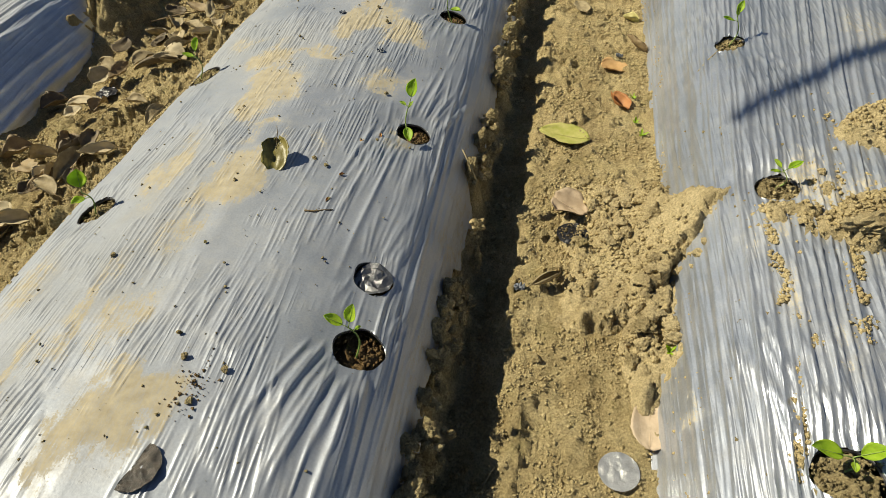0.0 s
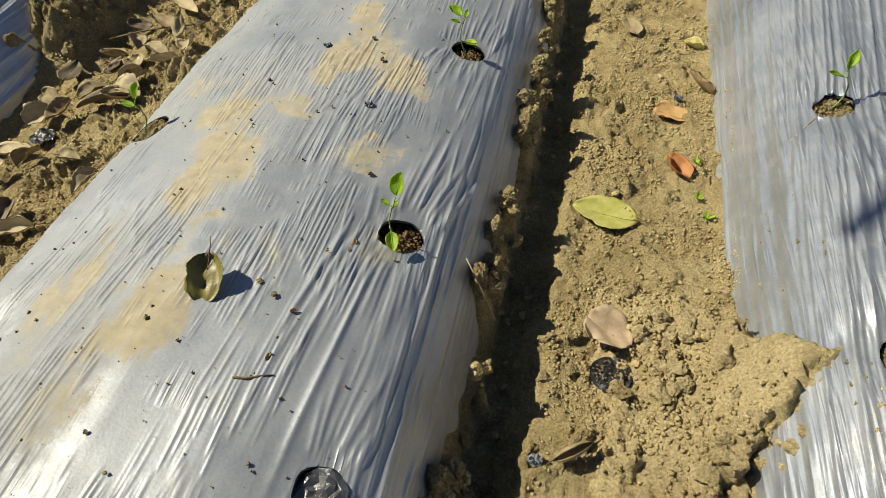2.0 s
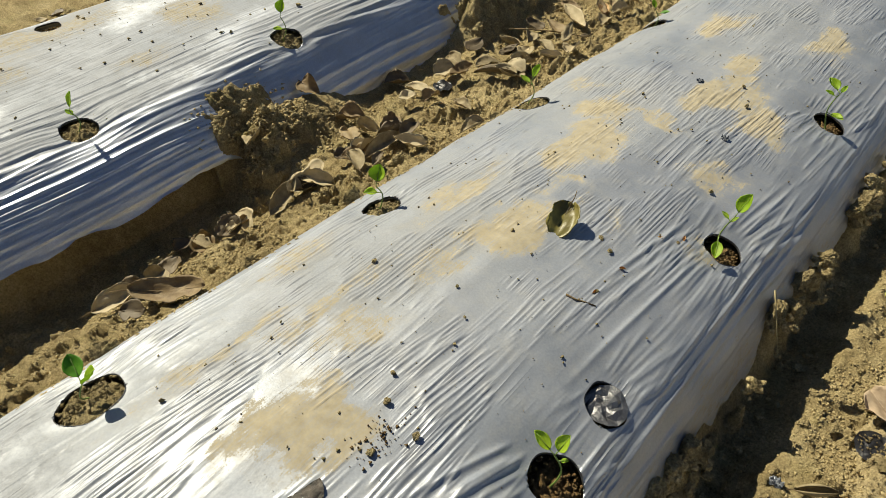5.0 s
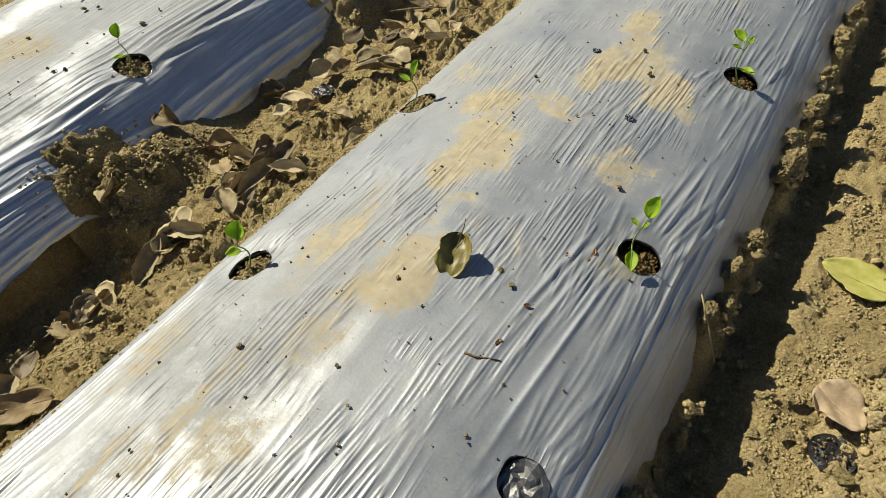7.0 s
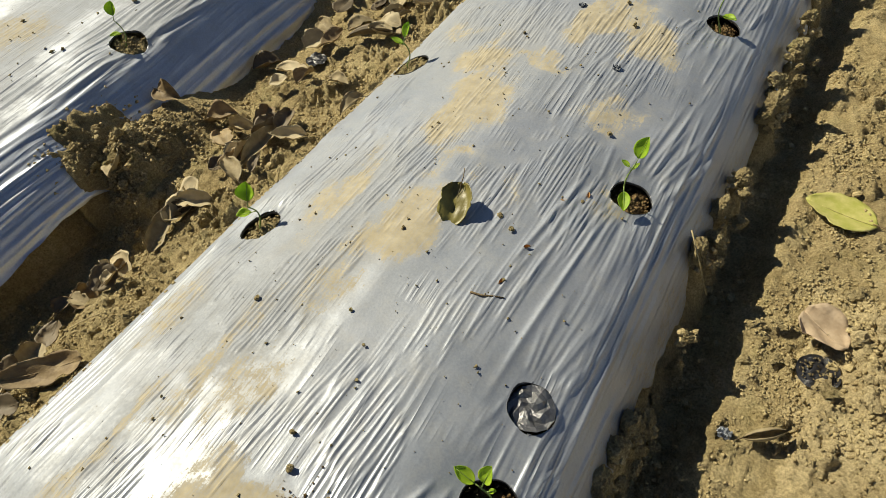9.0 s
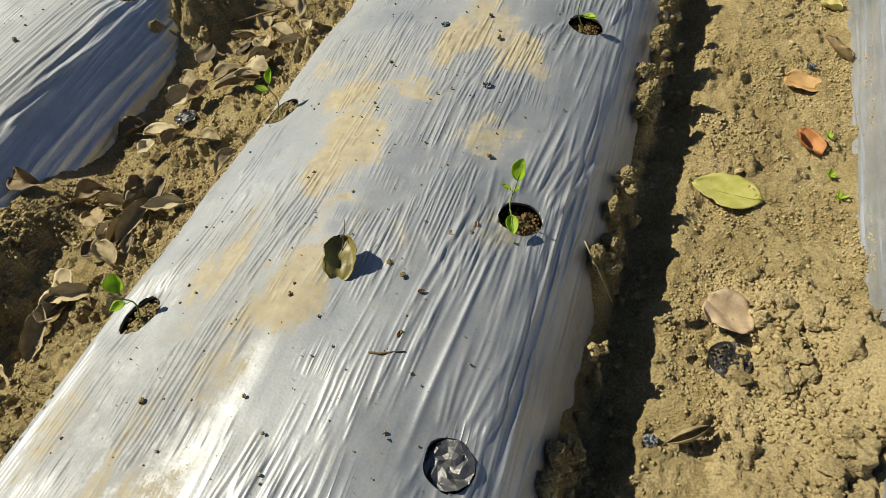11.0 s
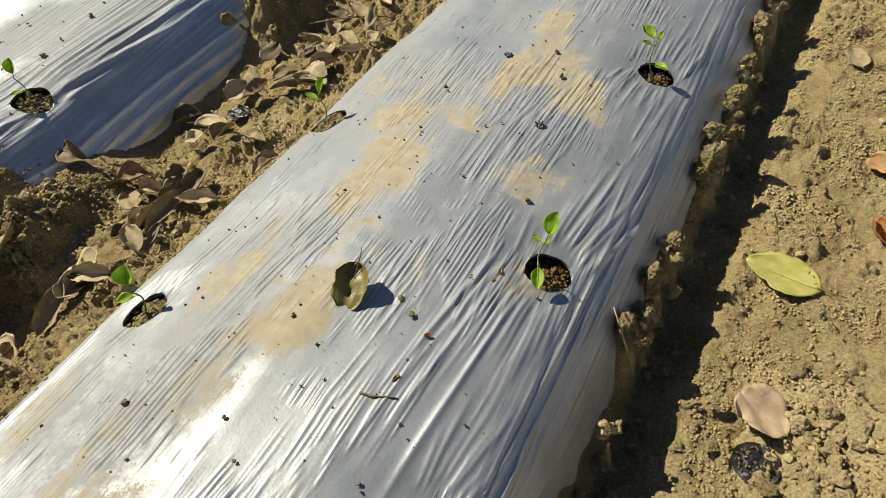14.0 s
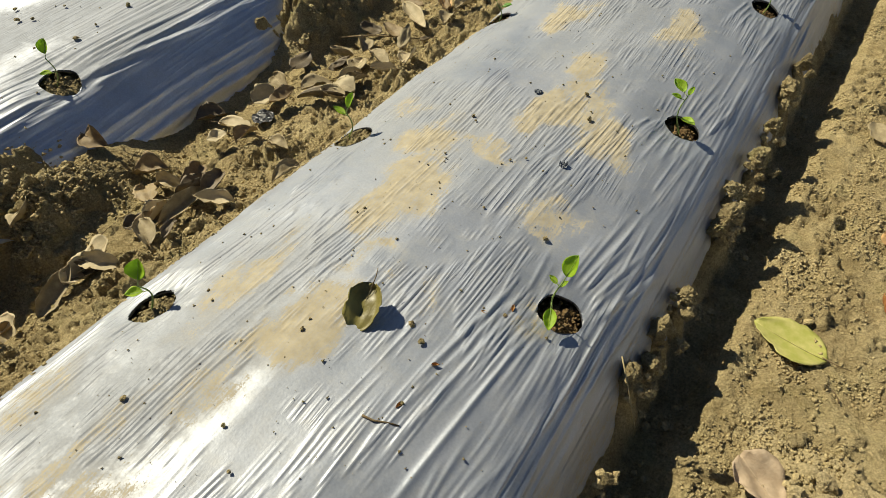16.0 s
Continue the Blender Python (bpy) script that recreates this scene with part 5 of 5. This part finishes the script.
crumpled_disc("film_cutout", -0.257, 0.749, height_at(-0.31, 0.749) - 0.02, 0.036, FLAP, "crumpled silver film flap sunk in its hole", 0.22, 3, (4, -6), facets=True)
crumpled_disc("film_cutout", 0.203, 0.53, height_at(0.203, 0.53) + 0.012, 0.036, SILVER_DISC, "round silver film cut-out lying on soil", 0.05, 4)
crumpled_disc("film_cutout", 0.124, 1.1, height_at(0.124, 1.1) + 0.02, 0.036, BLACK_FILM, "round black film cut-out sprinkled with soil", 0.12, 6)
crumpled_disc("film_cutout", -0.492, 0.331, height_at(-0.492, 0.331) + 0.003, 0.036, DUSTY_BLACK, "half-folded black film cut-out lying on the mulch", 0.1, 8, (0, 0), 0.1, turn=75)
crumpled_disc("film_scrap", 0.01, 0.925, height_at(0.01, 0.925) + 0.008, 0.012, SCRAP, "small crumpled scrap of grey film", 0.6, 5)
crumpled_disc("film_scrap", -0.4, 1.525, height_at(-0.4, 1.525) + 0.004, 0.009, SCRAP, "torn pale tag of film on the mulch", 0.6, 7)
crumpled_disc("film_scrap", -0.555, 1.735, height_at(-0.555, 1.735) + 0.004, 0.009, SCRAP, "torn pale tag of film on the mulch", 0.6, 9)
crumpled_disc("film_scrap", -1.252, 1.526, height_at(-1.252, 1.526) + 0.012, 0.03, BLACK_FILM, "dark glossy scrap of film among dead leaves", 0.14, 11)
crumpled_disc("film_scrap", 0.275, 1.935, height_at(0.275, 1.935) + 0.008, 0.012, SCRAP, "small crumpled scrap of grey film", 0.5, 15)
for k, (x, y, turn, long) in enumerate(((-1.2, 1.75, 60, 0.1), (-1.14, 1.33, 20, 0.06), (-1.27, 1.02, 100, 0.07), (-1.16, 0.6, 40, 0.08), (-1.25, 0.44, 75, 0.09), (-1.13, 1.9, 150, 0.08), (0.14, 1.75, 15, 0.04),
                                       (0.09, 1.98, 80, 0.05), (0.2, 1.42, 120, 0.03), (0.06, 0.68, 30, 0.035), (0.15, 0.8, 95, 0.03), (-0.02, 0.5, 60, 0.04))):
    c, d = math.cos(radians(turn)) * long / 2, math.sin(radians(turn)) * long / 2
    ob = new("dry_stalk", tube("dry_stalk", [(x + f * c, y + f * d, height_at(x + f * c, y + f * d) + 0.004 + 0.004 * (1 - f * f)) for f in (-1, -0.4, 0.3, 1)], 0.0014, 0.0008, STRAW if k % 2 else TWIG, 6))
    tagged(ob, "short dry plant stalk lying on crumbly soil", "stalk", "dry stalks in the furrows")
rng = np.random.RandomState(12)
a, q = rng.uniform(0, 6.28, 70), 0.032 * np.sqrt(rng.rand(70))
crumbs("disc_crumbs", "crumbs of soil sprinkled on the black disc", [(0.124 + u * math.cos(v), 1.1 + u * math.sin(v), height_at(0.124, 1.1) + 0.0235, 0.001 + 0.003 * w) for u, v, w in zip(q, a, rng.rand(70) ** 2)], 13)


def stick(name, points, r, mat, label, category):
    root = new(name, tube(name, points, r, r * 0.6, mat, 7))
    return tagged(root, label, category)


stick("twig", [(x, y, height_at(x, y) + 0.003) for x, y in ((-0.414, 0.871), (-0.397, 0.873), (-0.38, 0.881), (-0.363, 0.887))], 0.0019, TWIG, "short dry brown twig lying on the film", "twig")
stick("straw", [(-0.145, 1.2, 0.165), (-0.117, 1.178, 0.118), (-0.086, 1.155, 0.055)], 0.0014, STRAW, "thin pale straw leaning on the bed's side", "straw")
stick("straw", [(0.42, 1.575, height_at(0.42, 1.575) + 0.004), (0.45, 1.6, height_at(0.45, 1.6) + 0.006), (0.48, 1.625, height_at(0.48, 1.625) + 0.01)], 0.0016, STRAW, "dry straw lying at the hole's rim", "straw")
stick("twig", [(x, y, height_at(x, y) + 0.02) for x, y in ((-1.3, 1.93), (-1.22, 1.98), (-1.14, 2.0), (-1.05, 2.04))], 0.003, TWIG, "thin dark dead branch among leaf litter", "twig")
# unseen pole, added and aimed so its shadow stripe crosses the right film
TIP = Vector((0.455, 1.313, 0.235)) + sun_dir * ((3.2 - 0.235) / sun_dir.z)
FOOT = Vector((3.0, 2.89, -0.02))
stick("bamboo_pole", [FOOT.lerp(TIP, f) for f in (0, 0.33, 0.66, 1)], 0.03, STRAW, "unseen long pole added to cast the shadow stripe on the right film", "pole")


# ---- small litter on the film ----
HUSK = plain("seed_husk", (0.3, 0.13, 0.03), (0.5, 0.27, 0.08), 150, 0.6, 0.3)
for k, (x, y) in enumerate(((-0.323, 1.154), (-0.352, 1.125), (-0.378, 0.919), (-0.545, 1.07), (-0.378, 0.994))):
    husk = new("seed_husk", blade("seed_husk", 0.013, 0.008, HUSK, 0.5, 0.3, 0.1, "oval", 200 + k, 0.0008, 1.6))
    husk.matrix_basis = pose(x, y, height_at(x, y) + 0.003, 0, 0, 70 * k + 20)
    tagged(husk, "tiny orange-brown seed husk on the film", "seed husk", "seed husks on the film")
for k, (x, y) in enumerate(((0.305, 1.586), (0.3, 1.684), (0.315, 1.516), (0.3, 0.758))):
    root = new("weed")
    root.location = (x, y, height_at(x, y) + 0.003)
    for i in range(5):
        leaf = part("leaf", blade("leaf", rnd.uniform(0.012, 0.022), rnd.uniform(0.004, 0.008), GREEN_LEAF, 0.5, 0.2, 0.05, "oval", 220 + 7 * k + i, 0.0004, 0.4), root)
        leaf.matrix_basis = pose(0, 0, 0, 0, 0, 72 * i + rnd.uniform(-20, 20)) @ pose(0, 0, 0, rnd.uniform(20, 60))
    tagged(root, "tiny green weed tuft at the film's edge", "weed", "weeds along the film's edge")
for x, y, size in ((-1.94, 1.365, 0.009), (-1.91, 1.392, 0.007), (-1.714, 1.382, 0.008), (-1.892, 1.48, 0.006), (-1.729, 1.567, 0.008), (-2.007, 1.404, 0.007), (-1.727, 1.455, 0.006)):
    clod(x, y, size, rnd, CLODS, "small brown speck of soil on the film", "soil specks on the film", 0.7, 0.2, height_at(x, y) + 0.004)
